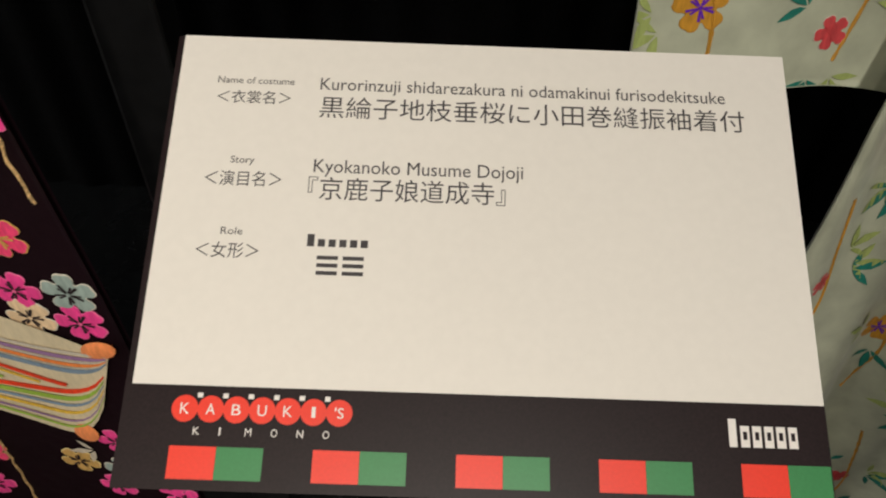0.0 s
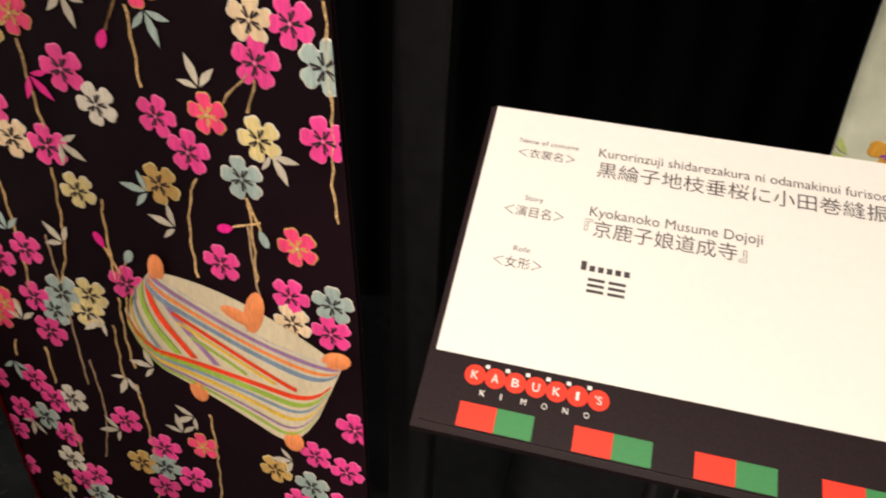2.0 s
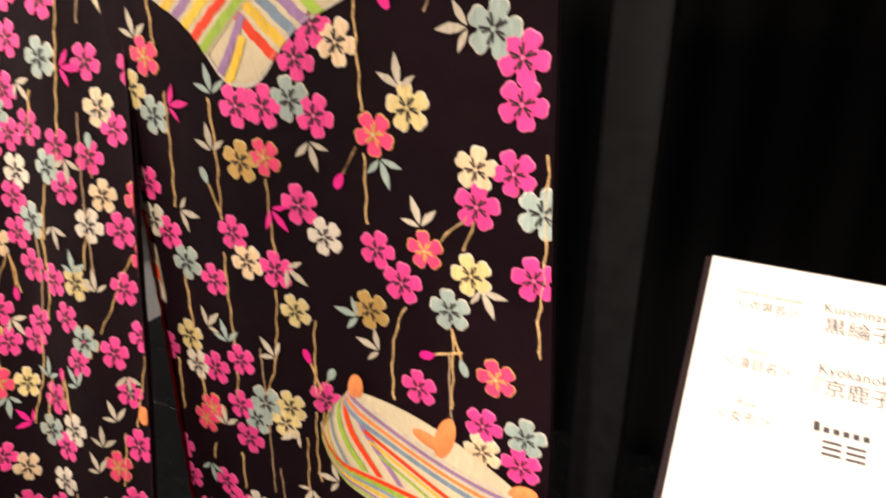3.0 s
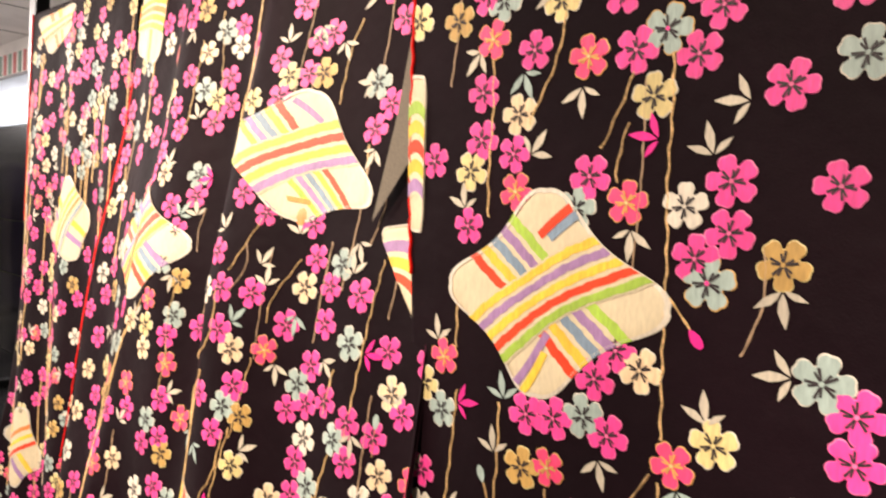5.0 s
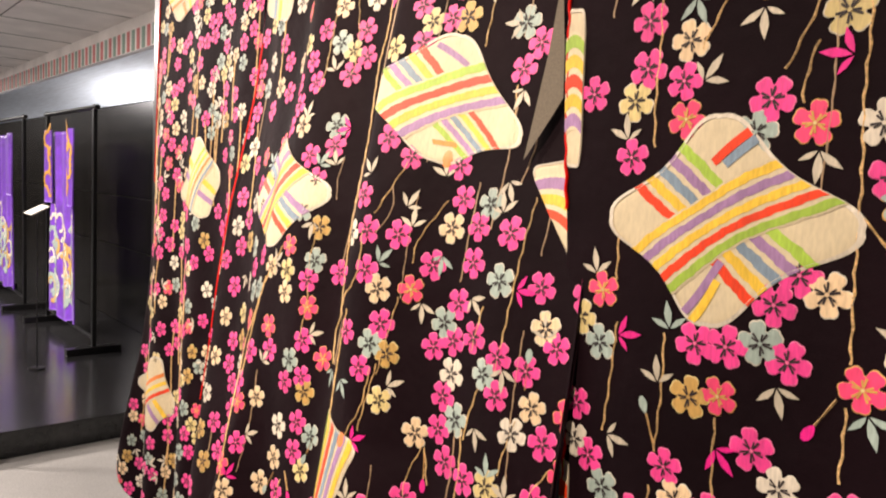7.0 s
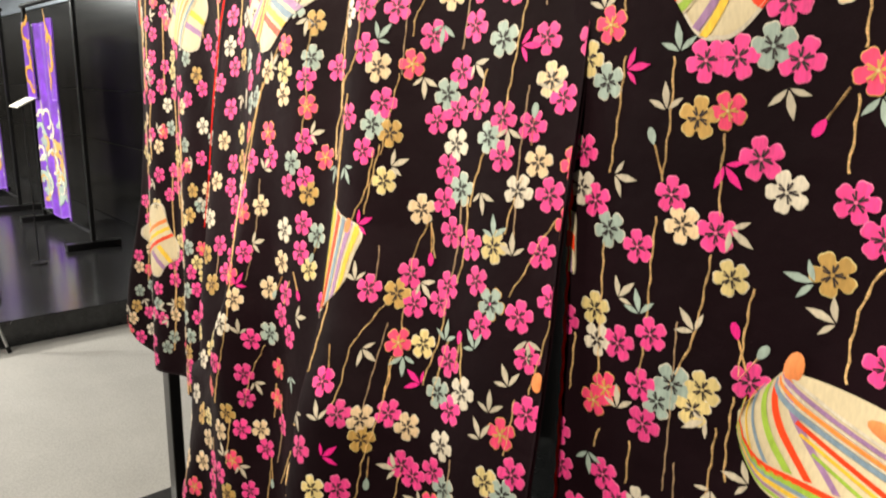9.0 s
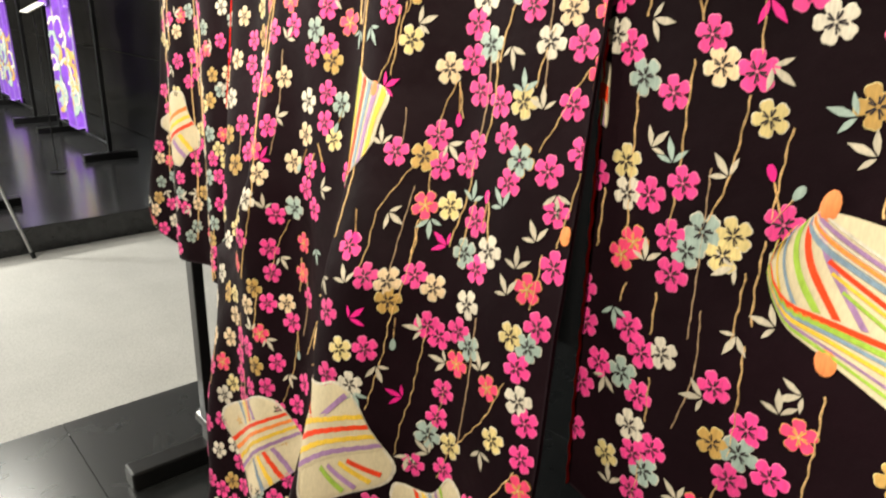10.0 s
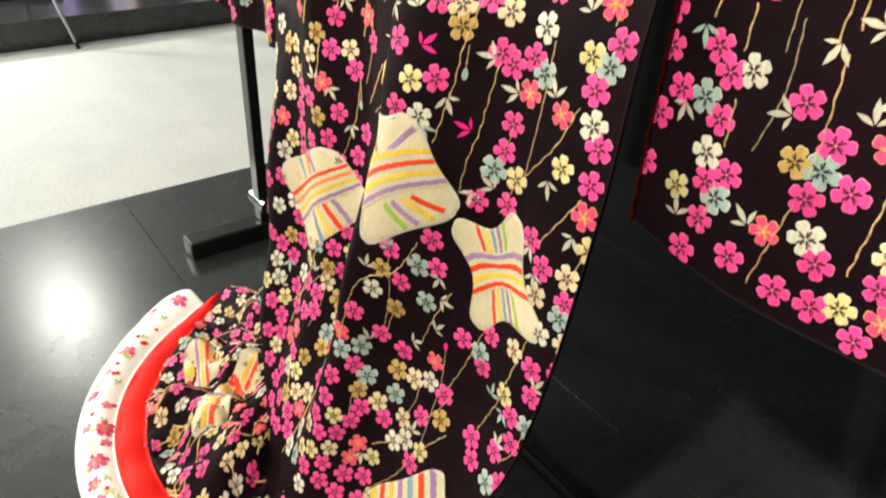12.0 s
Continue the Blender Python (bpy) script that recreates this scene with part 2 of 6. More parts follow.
tagged(part("wall_south", box((-15, -6.1, -0.3), (4, -5.95, 2.7)), CEILING), "plain pale wall on the aisle side", "wall", **SETTING)
tagged(part("wall_west", box((-15.1, -6, -0.3), (-14.9, 5, 2.7)), WALL), "dark far end wall", "wall", **SETTING)
tagged(part("wall_north", box((-15, 4.9, -0.3), (4, 5.1, 2.7)), CURTAIN), "black wall behind the displays", "wall", **SETTING)

# black curtain with soft vertical folds behind the first displays
cols = 420
verts, faces = [], []
for i in range(cols + 1):
    x = -1.9 + 4.2 * i / cols
    y = 1.75 + 0.008 * math.sin(x * 46) + 0.006 * math.sin(x * 19 + 1)
    verts += [(x, y, 0.002), (x, y, 2.59), (x, y + 0.01, 0.002), (x, y + 0.01, 2.59)]
for i in range(cols):
    a, b = 4 * i, 4 * i + 4
    faces += [(a, b, b + 1, a + 1), (a + 2, a + 3, b + 3, b + 2)]
tagged(mesh_part("curtain", verts, faces, CURTAIN, smooth=True), "black curtain in soft folds behind the garments", "curtain", **SETTING)

# wall of the far bay: dark gloss panels, a pale steel band over them in place of their bright reflection, a striped
# valance on top
WALL_TURN = pose(-5.46, 1.95, 0)
far_wall = tagged(part("wall_far", box((-9.4, 0, 0.0), (2.2, 0.12, 1.92)), BLACK_LACQUER), "dark glossy panelled wall of the far bay", "wall", **SETTING)
far_wall.matrix_world = WALL_TURN
bulkhead = tagged(part("bulkhead", box((-9.4, -0.014, 1.922), (2.2, 0.12, 2.328), 0.004), REFLECTION_STEEL), "pale steel band standing in for the bright reflection atop the dark wall", "bulkhead", **SETTING)
bulkhead.matrix_world = WALL_TURN
valance = tagged(part("valance", box((-9.4, -0.06, 2.33), (2.2, 0.12, 2.598)), CEILING), "pale valance with small red and green flags", "valance", **SETTING)
valance.matrix_world = WALL_TURN
FLAG_RED = material("flag_red", (0.62, 0.20, 0.20), 0.7)
FLAG_GREEN = material("flag_green", (0.25, 0.36, 0.30), 0.7)
for i in range(96):
    x = -9.3 + i * 0.12
    f = part("flag", box((x, -0.066, 2.335), (x + 0.06, -0.0605, 2.50)), FLAG_RED if i % 2 else FLAG_GREEN, valance)
    f.matrix_parent_inverse = Matrix.Identity(4)

# gloss panels of the far wall, three courses with open joints
for k, (z0, z1) in enumerate(((0.004, 0.676), (0.680, 1.128), (1.132, 1.918))):
    for i in range(9):
        x0 = -9.4 + i * 1.29
        f = part("wall_panel", box((x0 + 0.002, -0.012, z0), (x0 + 1.288, -0.0005, z1), 0.002, 1), WALL, far_wall)
        f.matrix_parent_inverse = Matrix.Identity(4)

# ceiling lamps; the second and third fittings belong to added fill, unseen
def ceiling_or_fill_lamp(x, y, r):
    t = thing("ceiling_or_fill_lamp", "round white recessed ceiling lamp, some of them added as unseen fill", "lamp", "ceiling lamps", (x, y, 2.6))
    part("trim_ring", rod((x, y, 2.575), (x, y, 2.599), r + 0.03, 32), CEILING, t)
    part("diffuser", rod((x, y, 2.568), (x, y, 2.5745), r, 32), LAMP_GLASS, t)


for x, y, r in ((-5.3, 0.26, 0.22), (-3.1, -1.6, 0.25), (-6.9, -1.9, 0.22), (-11.5, -0.3, 0.3)):
    ceiling_or_fill_lamp(x, y, r)

# platform top: long gloss panels with open joints
for i in range(3):
    for k in range(16):
        x0, y0 = DECK_EDGE + i * 2.06, -3.6 + k * 0.5432
        p = part("floor_panel", box((x0 + 0.0008, y0 + 0.0008, -0.0115), (x0 + 2.0592, y0 + 0.5424, 0.0), 0.0005, 1), FLOOR_BLACK, deck)

# heads for the added, unseen spots over the aisle edge, out of shot
for eye, target, degrees, watts in ADDED_SPOTS:
    e, d = Vector(eye), (Vector(target) - Vector(eye)).normalized()
    t = thing("spotlight", "dark cylindrical spotlight on a ceiling stem, added out of view", "lamp", "spotlights", eye)
    part("head", rod(e - d * 0.20, e - d * 0.07, 0.05, 20), BLACK_LACQUER, t)
    part("stem", rod(e - d * 0.14, (e.x - d.x * 0.14, e.y - d.y * 0.14, 2.599), 0.010, 10), BLACK_LACQUER, t)

# ---- the shape of the hanging cloth ----
def lerp_table(tab, v):
    if v <= tab[0][0]:
        return tab[0][1]
    for (a, p), (b, q) in zip(tab, tab[1:]):
        if v <= b:
            s = (v - a) / (b - a)
            return p + (q - p) * s
    return tab[-1][1]


# depth of the hanging cloth over height: plain fall, the two long folds and their courses
BODY_FALL = [(0, 0.13), (0.2, 0.20), (0.4, 0.265), (0.75, 0.298), (0.9, 0.31), (1.1, 0.342), (1.33, 0.368), (1.5, 0.398), (1.78, 0.428)]
FOLD_A = [(0, 0.05), (0.4, 0.065), (0.8, 0.08), (0.9, 0.07), (1.0, 0.046), (1.1, 0.038), (1.3, 0.043), (1.5, 0.042), (1.78, 0.012)]
FOLD_A_X = [(0, -0.89), (0.37, -0.85), (0.73, -0.777), (0.9, -0.770), (1.1, -0.787), (1.4, -0.770), (1.78, -0.76)]
FOLD_B = [(0, 0.03), (0.5, 0.028), (0.8, 0.036), (1.1, 0.042), (1.4, 0.04), (1.78, 0.015)]
FOLD_B_X = [(0, -0.98), (0.26, -1.10), (0.5, -1.15), (0.79, -1.08), (0.95, -1.0), (1.13, -0.98), (1.45, -0.97), (1.78, -0.96)]


def ridge(d, right, left):
    return math.exp(-(d / (right if d > 0 else left)) ** 2)


def body_y(x, z):
    y = lerp_table(BODY_FALL, z)
    y -= lerp_table(FOLD_A, z) * ridge(x - lerp_table(FOLD_A_X, z), 0.10, 0.05)
    y -= lerp_table(FOLD_B, z) * ridge(x - lerp_table(FOLD_B_X, z), 0.08 + 0.09 * min(1.0, max(0.0, (0.9 - z) / 0.3)), 0.05)
    edge = max(0.0, (-x - 1.12) / 0.08) if z > 0.8 else 0.0
    return y + 0.015 * min(edge, 1.6) + (0.004 + 0.006 * min(1.0, max(0.0, (-x - 0.74) / 0.1))) * math.sin(41 * x + 3 * z) * min(1, max(0, 1.72 - z) * 2)


def near_y(x, z):
    return 0.367 + 0.004 * math.sin(24 * x + 2.2 * z) * max(0.0, 1.72 - z) + 0.0025 * math.sin(9 * z + 5 * x)


def far_y(x, z):
    return 0.385 + 0.043 * (z - 0.7) + 0.016 * math.sin(38 * x + 1.5 * z) * min(1.0, max(0.0, 1.75 - z))

SLIT = [(-0.573, 1.573), (-0.579, 1.399), (-0.548, 1.455)]


class Cloth:
    """A hanging piece: depth y over (x, z), its outline and a frame for embroidery."""

    def __init__(self, depth, left, right, low, top=1.752):
        self.depth, self.left, self.right, self.low, self.top = depth, left, right, low, top

    def at(self, x, z, lift=0.0):
        e = 0.004
        y = self.depth(x, z)
        if not lift:
            return Vector((x, y, z))
        n = Vector((self.depth(x + e, z) - self.depth(x - e, z), -2 * e, self.depth(x, z + e) - self.depth(x, z - e))).normalized()
        return Vector((x, y, z)) + n * lift

    def near(self, x, z, a, b, lift):
        """The place a metres across and b metres up along the cloth from (x, z)."""
        e = 0.006
        slope = (self.depth(x + e, z) - self.depth(x - e, z)) / (2 * e)
        xx, zz = x + a / math.sqrt(1 + slope * slope), z + b
        left, right = lerp_table(self.left, zz), lerp_table(self.right, zz)
        zz = max(zz, self.low(min(1.0, max(0.0, (xx - left) / (right - left)))) + 0.0015)
        return self.at(min(max(xx, lerp_table(self.left, zz) + 0.0012), lerp_table(self.right, zz) - 0.0012), zz, lift)


def hang(name, cloth, parent, mat, back, label, cols=110, rows=230, gap=0.005):
    """The woven piece itself: a front and a back leaf with closed rims, rolled over the bar at the top."""
    verts, faces, idx = [], [], []
    lines = rows + 1 + 5
    for side in (0, 1):
        for j in range(lines):
            for i in range(cols + 1):
                u = i / cols
                z0 = cloth.low(u)
                if j <= rows:
                    z = z0 + (cloth.top - z0) * j / rows
                    x = lerp_table(cloth.left, z) + (lerp_table(cloth.right, z) - lerp_table(cloth.left, z)) * u
                    p = cloth.at(x, z)
                else:
                    s = (j - rows) / 5
                    x = lerp_table(cloth.left, cloth.top) + (lerp_table(cloth.right, cloth.top) - lerp_table(cloth.left, cloth.top)) * u
                    y = cloth.depth(x, cloth.top)
                    p = Vector((x, y + (0.475 - y) * s * (2 - s), cloth.top + 0.024 * math.sin(s * 1.55)))
                if side:
                    p = p + Vector((0, gap, -gap * 0.5 if j > rows else 0))
                verts.append(p)
    w, size = cols + 1, (cols + 1) * lines
    for j in range(lines - 1):
        for i in range(cols):
            a = j * w + i
            faces.append((a, a + 1, a + w + 1, a + w))
            idx.append(0)
            faces.append((size + a, size + a + w, size + a + w + 1, size + a + 1))
            idx.append(1)
    rim = [j * w for j in range(lines)], [j * w + cols for j in range(lines)], list(range(w)), [(lines - 1) * w + i for i in range(w)]
    for loop in rim:
        for a, b in zip(loop, loop[1:]):
            faces.append((a, b, size + b, size + a))
            idx.append(0)
    return mesh_part(name, verts, faces, [mat, back], parent, label, idx, smooth=True)


def flower_outline(k, petals=5, per=12):
    """Unit outline of a five-petalled cherry blossom with notched tips."""
    pts = []
    for p in range(petals):
        for q in range(per):
            s = (q + 0.5) / per * 2 - 1
            r = 0.20 + 0.80 * (1 - abs(s) ** 3.2) ** 0.52
            r -= 0.045 * math.exp(-(s / 0.15) ** 2)
            pts.append((r, (p + 0.5 + s * 0.5 * 0.97) * 2 * math.pi / petals + k))
    return pts


KINDS = {
    "p": (PINK, BLUSH, INK, BLUSH), "r": (ROSE, GOLD, GOLD, YELLOW), "y": (YELLOW, WHITE, INK, YELLOW), "o": (OCHRE, YELLOW, INK, OCHRE),
    "c": (PEACH, WHITE, INK, PEACH), "w": (WHITE, WHITE, INK, WHITE), "g": (SAGE, WHITE, INK, SAGE), "G": (SAGE, GOLD, INK, PINK),
}
COLOUR_WORDS = {"p": "bright pink", "r": "rose and gold", "y": "pale yellow", "o": "ochre", "c": "peach", "w": "off-white", "g": "grey-green", "G": "grey-green gold-edged"}


def blossom_mesh(cloth, x, z, r, turn, kind, verts, faces, idx, lift=0.0006, squash=1.0):
    """Petals with an edging thread, a dark cross of stamens and a small heart."""
    base = len(verts)
    outline = flower_outline(turn)
    n = len(outline)

    def put(rr, a, up):
        verts.append(cloth.near(x, z, r * rr * math.cos(a), r * rr * squash * math.sin(a), up))

    put(0, 0, lift + 0.0003)
    for f, up in ((0.5, lift + 0.0003), (0.945, lift + 0.0002), (1.0, lift - 0.0001)):
        for rr, a in outline:
            put(rr * f, a, up)
    for i in range(n):
        k = (i + 1) % n
        a, b, c = base + 1, base + 1 + n, base + 1 + 2 * n
        faces.append((base, a + i, a + k))
        faces.append((a + i, b + i, b + k, a + k))
        faces.append((b + i, c + i, c + k, b + k))
        idx.extend((0, 0, 1))
    for p in range(10):
        a = turn + (p + 0.5) * math.pi / 5 + (0.14 if p % 2 else -0.14)
        o = len(verts)
        far = 0.52 if p % 2 else 0.42
        for rr, da in ((0.10, -0.34), (0.10, 0.34), (far, 0.10), (far, -0.10)):
            put(rr, a + da, lift + 0.0010)
        faces.append((o, o + 1, o + 2, o + 3))
        idx.append(2)
    o = len(verts)
    for p in range(8):
        put(0.085, p * math.pi / 4, lift + 0.0012)
    faces.append(tuple(range(o, o + 8)))
    idx.append(3)


def blossom(cloth, x, z, r, turn, kind, parent):
    verts, faces, idx = [], [], []
    blossom_mesh(cloth, x, z, r, turn, kind, verts, faces, idx)
    return mesh_part("blossom", verts, faces, list(KINDS[kind]), parent, COLOUR_WORDS[kind] + " embroidered blossom", idx)


def blossoms(cloth, parent, rows, r=0.0158):
    for x, z, kind in rows:
        big = {"g": 1.06, "G": 1.12, "w": 1.04, "o": 1.02}.get(kind, 1.0)
        blossom(cloth, x, z, r * big * random.uniform(0.93, 1.05), random.uniform(0, 6.28), kind, parent)


def ribbon_mesh(cloth, pts, width, lift, verts, faces, wobble=0.0, step=0.006):
    """A couched cord along a smooth line."""
    line = []
    for i in range(len(pts) - 1):
        p0, p1, p2, p3 = pts[max(i - 1, 0)], pts[i], pts[i + 1], pts[min(i + 2, len(pts) - 1)]
        n = max(2, int(math.hypot(p2[0] - p1[0], p2[1] - p1[1]) / step))
        for q in range(n):
            s = q / n
            line.append([0.5 * (2 * b + (c - a) * s + (2 * a - 5 * b + 4 * c - d) * s * s + (3 * b - a - 3 * c + d) * s ** 3) for a, b, c, d in zip(p0, p1, p2, p3)])
    line.append(list(pts[-1]))
    base = len(verts)
    for i, (x, z) in enumerate(line):
        a, b = line[max(i - 1, 0)], line[min(i + 1, len(line) - 1)]
        d = math.hypot(b[0] - a[0], b[1] - a[1]) or 1
        nx, nz = -(b[1] - a[1]) / d, (b[0] - a[0]) / d
        o = wobble * math.sin(i * 1.9 + pts[0][0] * 90)
        w = width * (0.5 + 0.16 * math.sin(i * 2.6))
        for s, up in ((-1, lift - 0.0008), (0, lift + 0.0007), (1, lift - 0.0008)):
            verts.append(cloth.near(x + nx * o, z + nz * o, nx * w * s, nz * w * s, up))
    for i in range(len(line) - 1):
        a = base + 3 * i
        faces += [(a, a + 1, a + 4, a + 3), (a + 1, a + 2, a + 5, a + 4)]


def hanging_stems(cloth, parent, count, x0, x1, z0, z1, seed):
    """Thin pale threads that hang straight down between the sprays."""
    rnd = random.Random(seed)
    for n in range(count):
        z, ln = rnd.uniform(z0, z1), rnd.uniform(0.05, 0.15)
        x = rnd.uniform(x0, x1)
        verts, faces = [], []
        ribbon_mesh(cloth, [(x, z), (x + rnd.uniform(-0.004, 0.004), z - ln / 2), (x + rnd.uniform(-0.012, 0.004), z - ln)], 0.0016, 0.0006, verts, faces, 0.0004)
        mesh_part("stem", verts, faces, PALE_CORD, parent, "thin pale embroidered stem", smooth=True)


def stems(cloth, parent, lines, width=0.0017, mat=None):
    if cloth is body_cloth:
        width, mat = 0.0014, STEM_GOLD
    for pts in lines:
        verts, faces = [], []
        ribbon_mesh(cloth, pts, width, 0.0009, verts, faces, 0.0008)
        mesh_part("stem", verts, faces, mat or BROWN, parent, "couched gold-brown stem", smooth=True)


LEAF = {"L": LEAF_WHITE, "l": SAGE, "m": MAGENTA}


def leaf_mesh(cloth, x, z, turn, size, verts, faces):
    """Three pointed leaflets of uneven length, each a little bent."""
    k = math.sin(x * 913 + z * 577)
    for da, f, bend in ((0.12 * k, 1.12, 0.10 * k), (0.82 + 0.28 * k, 0.86 - 0.12 * k, 0.16), (-0.86 + 0.22 * k, 0.84 + 0.14 * k, -0.16)):
        a = turn + da
        o = len(verts)
        for s, w in ((0.08, 0.0), (0.32, 0.105), (0.60, 0.150), (0.84, 0.085), (1.06, 0.0)):
            for side in ((-1, 1) if w else (0,)):
                u, v = s * size * f, (w * side + bend * s * s) * size * f
                verts.append(cloth.near(x, z, u * math.cos(a) - v * math.sin(a), u * math.sin(a) + v * math.cos(a), 0.0013))
        faces += [(o, o + 2, o + 1), (o + 1, o + 2, o + 4, o + 3), (o + 3, o + 4, o + 6, o + 5), (o + 5, o + 6, o + 7)]


def leaves(cloth, parent, rows, size=0.019):
    for x, z, kind, degrees in rows:
        verts, faces = [], []
        leaf_mesh(cloth, x, z, radians(degrees), size, verts, faces)
        mesh_part("leaf_spray", verts, faces, LEAF[kind], parent, {"L": "off-white", "l": "grey-green", "m": "magenta"}[kind] + " embroidered leaves")


def spool(cloth, parent, corners, over="yvyrg", under="gvbyr", waist=0.07, thick=0.66, extra=(), skew=0.0):
    """A thread-winder patch: four rounded lobes, bands of coloured thread wound across both waists."""
    tl, tr, br, bl = [Vector(c) for c in corners]
    mid = (tl + tr + br + bl) / 4
    tl, tr, br, bl = [mid + (c - mid) * 1.13 for c in (tl, tr, br, bl)]

    def spot(a, b):
        s, t = (a + 1) / 2, (1 - b) / 2
        return tl * (1 - s) * (1 - t) + tr * s * (1 - t) + br * s * t + bl * (1 - s) * t

    def side(v):
        return 1 - waist * (0.5 + 0.5 * math.cos(math.pi * min(1, abs(v) / 0.85)))

    def edge(a, b):
        """Pulls a unit-square place in to the waisted outline with round lobes."""
        m = max(abs(a), abs(b))
        rr = math.hypot(a, b) / 1.4142
        k = 1 - 0.13 * max(0, (rr - 0.78) / 0.22) ** 2
        return a * k * side(b), b * k * side(a)

    n = 22
    verts, faces = [], []
    for j in range(n + 1):
        for i in range(n + 1):
            a, b = edge(2 * i / n - 1, 2 * j / n - 1)
            p = spot(a, b)
            rim = max(abs(2 * i / n - 1), abs(2 * j / n - 1))
            verts.append(cloth.at(p.x, p.y, 0.0013 if rim < 0.99 else 0.0002))
    for j in range(n):
        for i in range(n):
            a = j * (n + 1) + i
            faces.append((a, a + 1, a + n + 2, a + n + 1))
    patch = mesh_part("spool_patch", verts, faces, CREAM, parent, "cream thread-winder patch with coloured bands", smooth=True)

    def band(lo, hi, upright, mat, up, cut=None):
        verts, faces = [], []
        m, across = 34, max(1, int((hi - lo) / 0.07))
        for i in range(m + 1):
            s = 2 * i / m - 1
            ripple = 0.006 * math.sin(i * 1.3 + lo * 9) + 0.005 * math.sin(i * 2.7 + lo * 31)
            for w in range(across + 1):
                v = lo + ripple + (hi - lo) * w / across
                a, b = (v, s) if upright else (s, v)
                if not upright:
                    b += 0.10 * (1 - s * s) - skew * (s + 1)
                a, b = edge(a, b)
                p = spot(a, b)
                verts.append(cloth.at(p.x, p.y, up))
        faces = [(i * (across + 1) + w, i * (across + 1) + w + 1, (i + 1) * (across + 1) + w + 1, (i + 1) * (across + 1) + w) for i in range(m) for w in range(across)]
        mesh_part("thread_band", verts, faces, mat, patch)

    reach = 0.42 if over else 0.9
    lap = 0.38 if under or extra else 0.62
    w = 2 * reach / max(1, len(under))
    for i, c in enumerate(under):
        lo = -reach + i * w
        band(lo + w * (0.5 - thick / 2), lo + w * (0.5 + thick / 2), True, BAND[c], 0.0017)
    w = 2 * lap / max(1, len(over))
    if over:
        band(-lap, lap, False, CREAM, 0.0020)
    for i, c in enumerate(over):
        lo = lap - (i + 1) * w
        band(lo + w * (0.5 - thick / 2), lo + w * (0.5 + thick / 2), False, BAND[c], 0.0023)
    # single slanting turns of thread
    for a0, b0, a1, b1, c in extra:
        verts = []
        for i in range(15):
            t = i / 14
            a, b = a0 + (a1 - a0) * t, b0 + (b1 - b0) * t
            d = math.hypot(a1 - a0, b1 - b0)
            for side_of in (-0.048, 0.048):
                p = spot(*edge(a - (b1 - b0) / d * side_of, b + (a1 - a0) / d * side_of))
                verts.append(cloth.at(p.x, p.y, 0.0020))
        mesh_part("thread_band", verts, [(2 * i, 2 * i + 1, 2 * i + 3, 2 * i + 2) for i in range(14)], BAND[c], patch)
    # white stitched edge
    verts, faces = [], []
    ring = [(-1 + 2 * i / n, -1) for i in range(n)] + [(1, -1 + 2 * i / n) for i in range(n)] + [(1 - 2 * i / n, 1) for i in range(n)] + [(-1, 1 - 2 * i / n) for i in range(n)]
    for a, b in ring:
        for f, up in ((0.962, 0.0018), (1.006, 0.0011)):
            q = edge(a, b)
            p = spot(q[0] * f, q[1] * f)
            verts.append(cloth.at(p.x, p.y, up))
    m = len(ring)
    faces = [(2 * i, 2 * i + 1, (2 * i + 3) % (2 * m), (2 * i + 2) % (2 * m)) for i in range(m)]
    mesh_part("edge_stitching", verts, faces, WHITE, patch)
    return patch


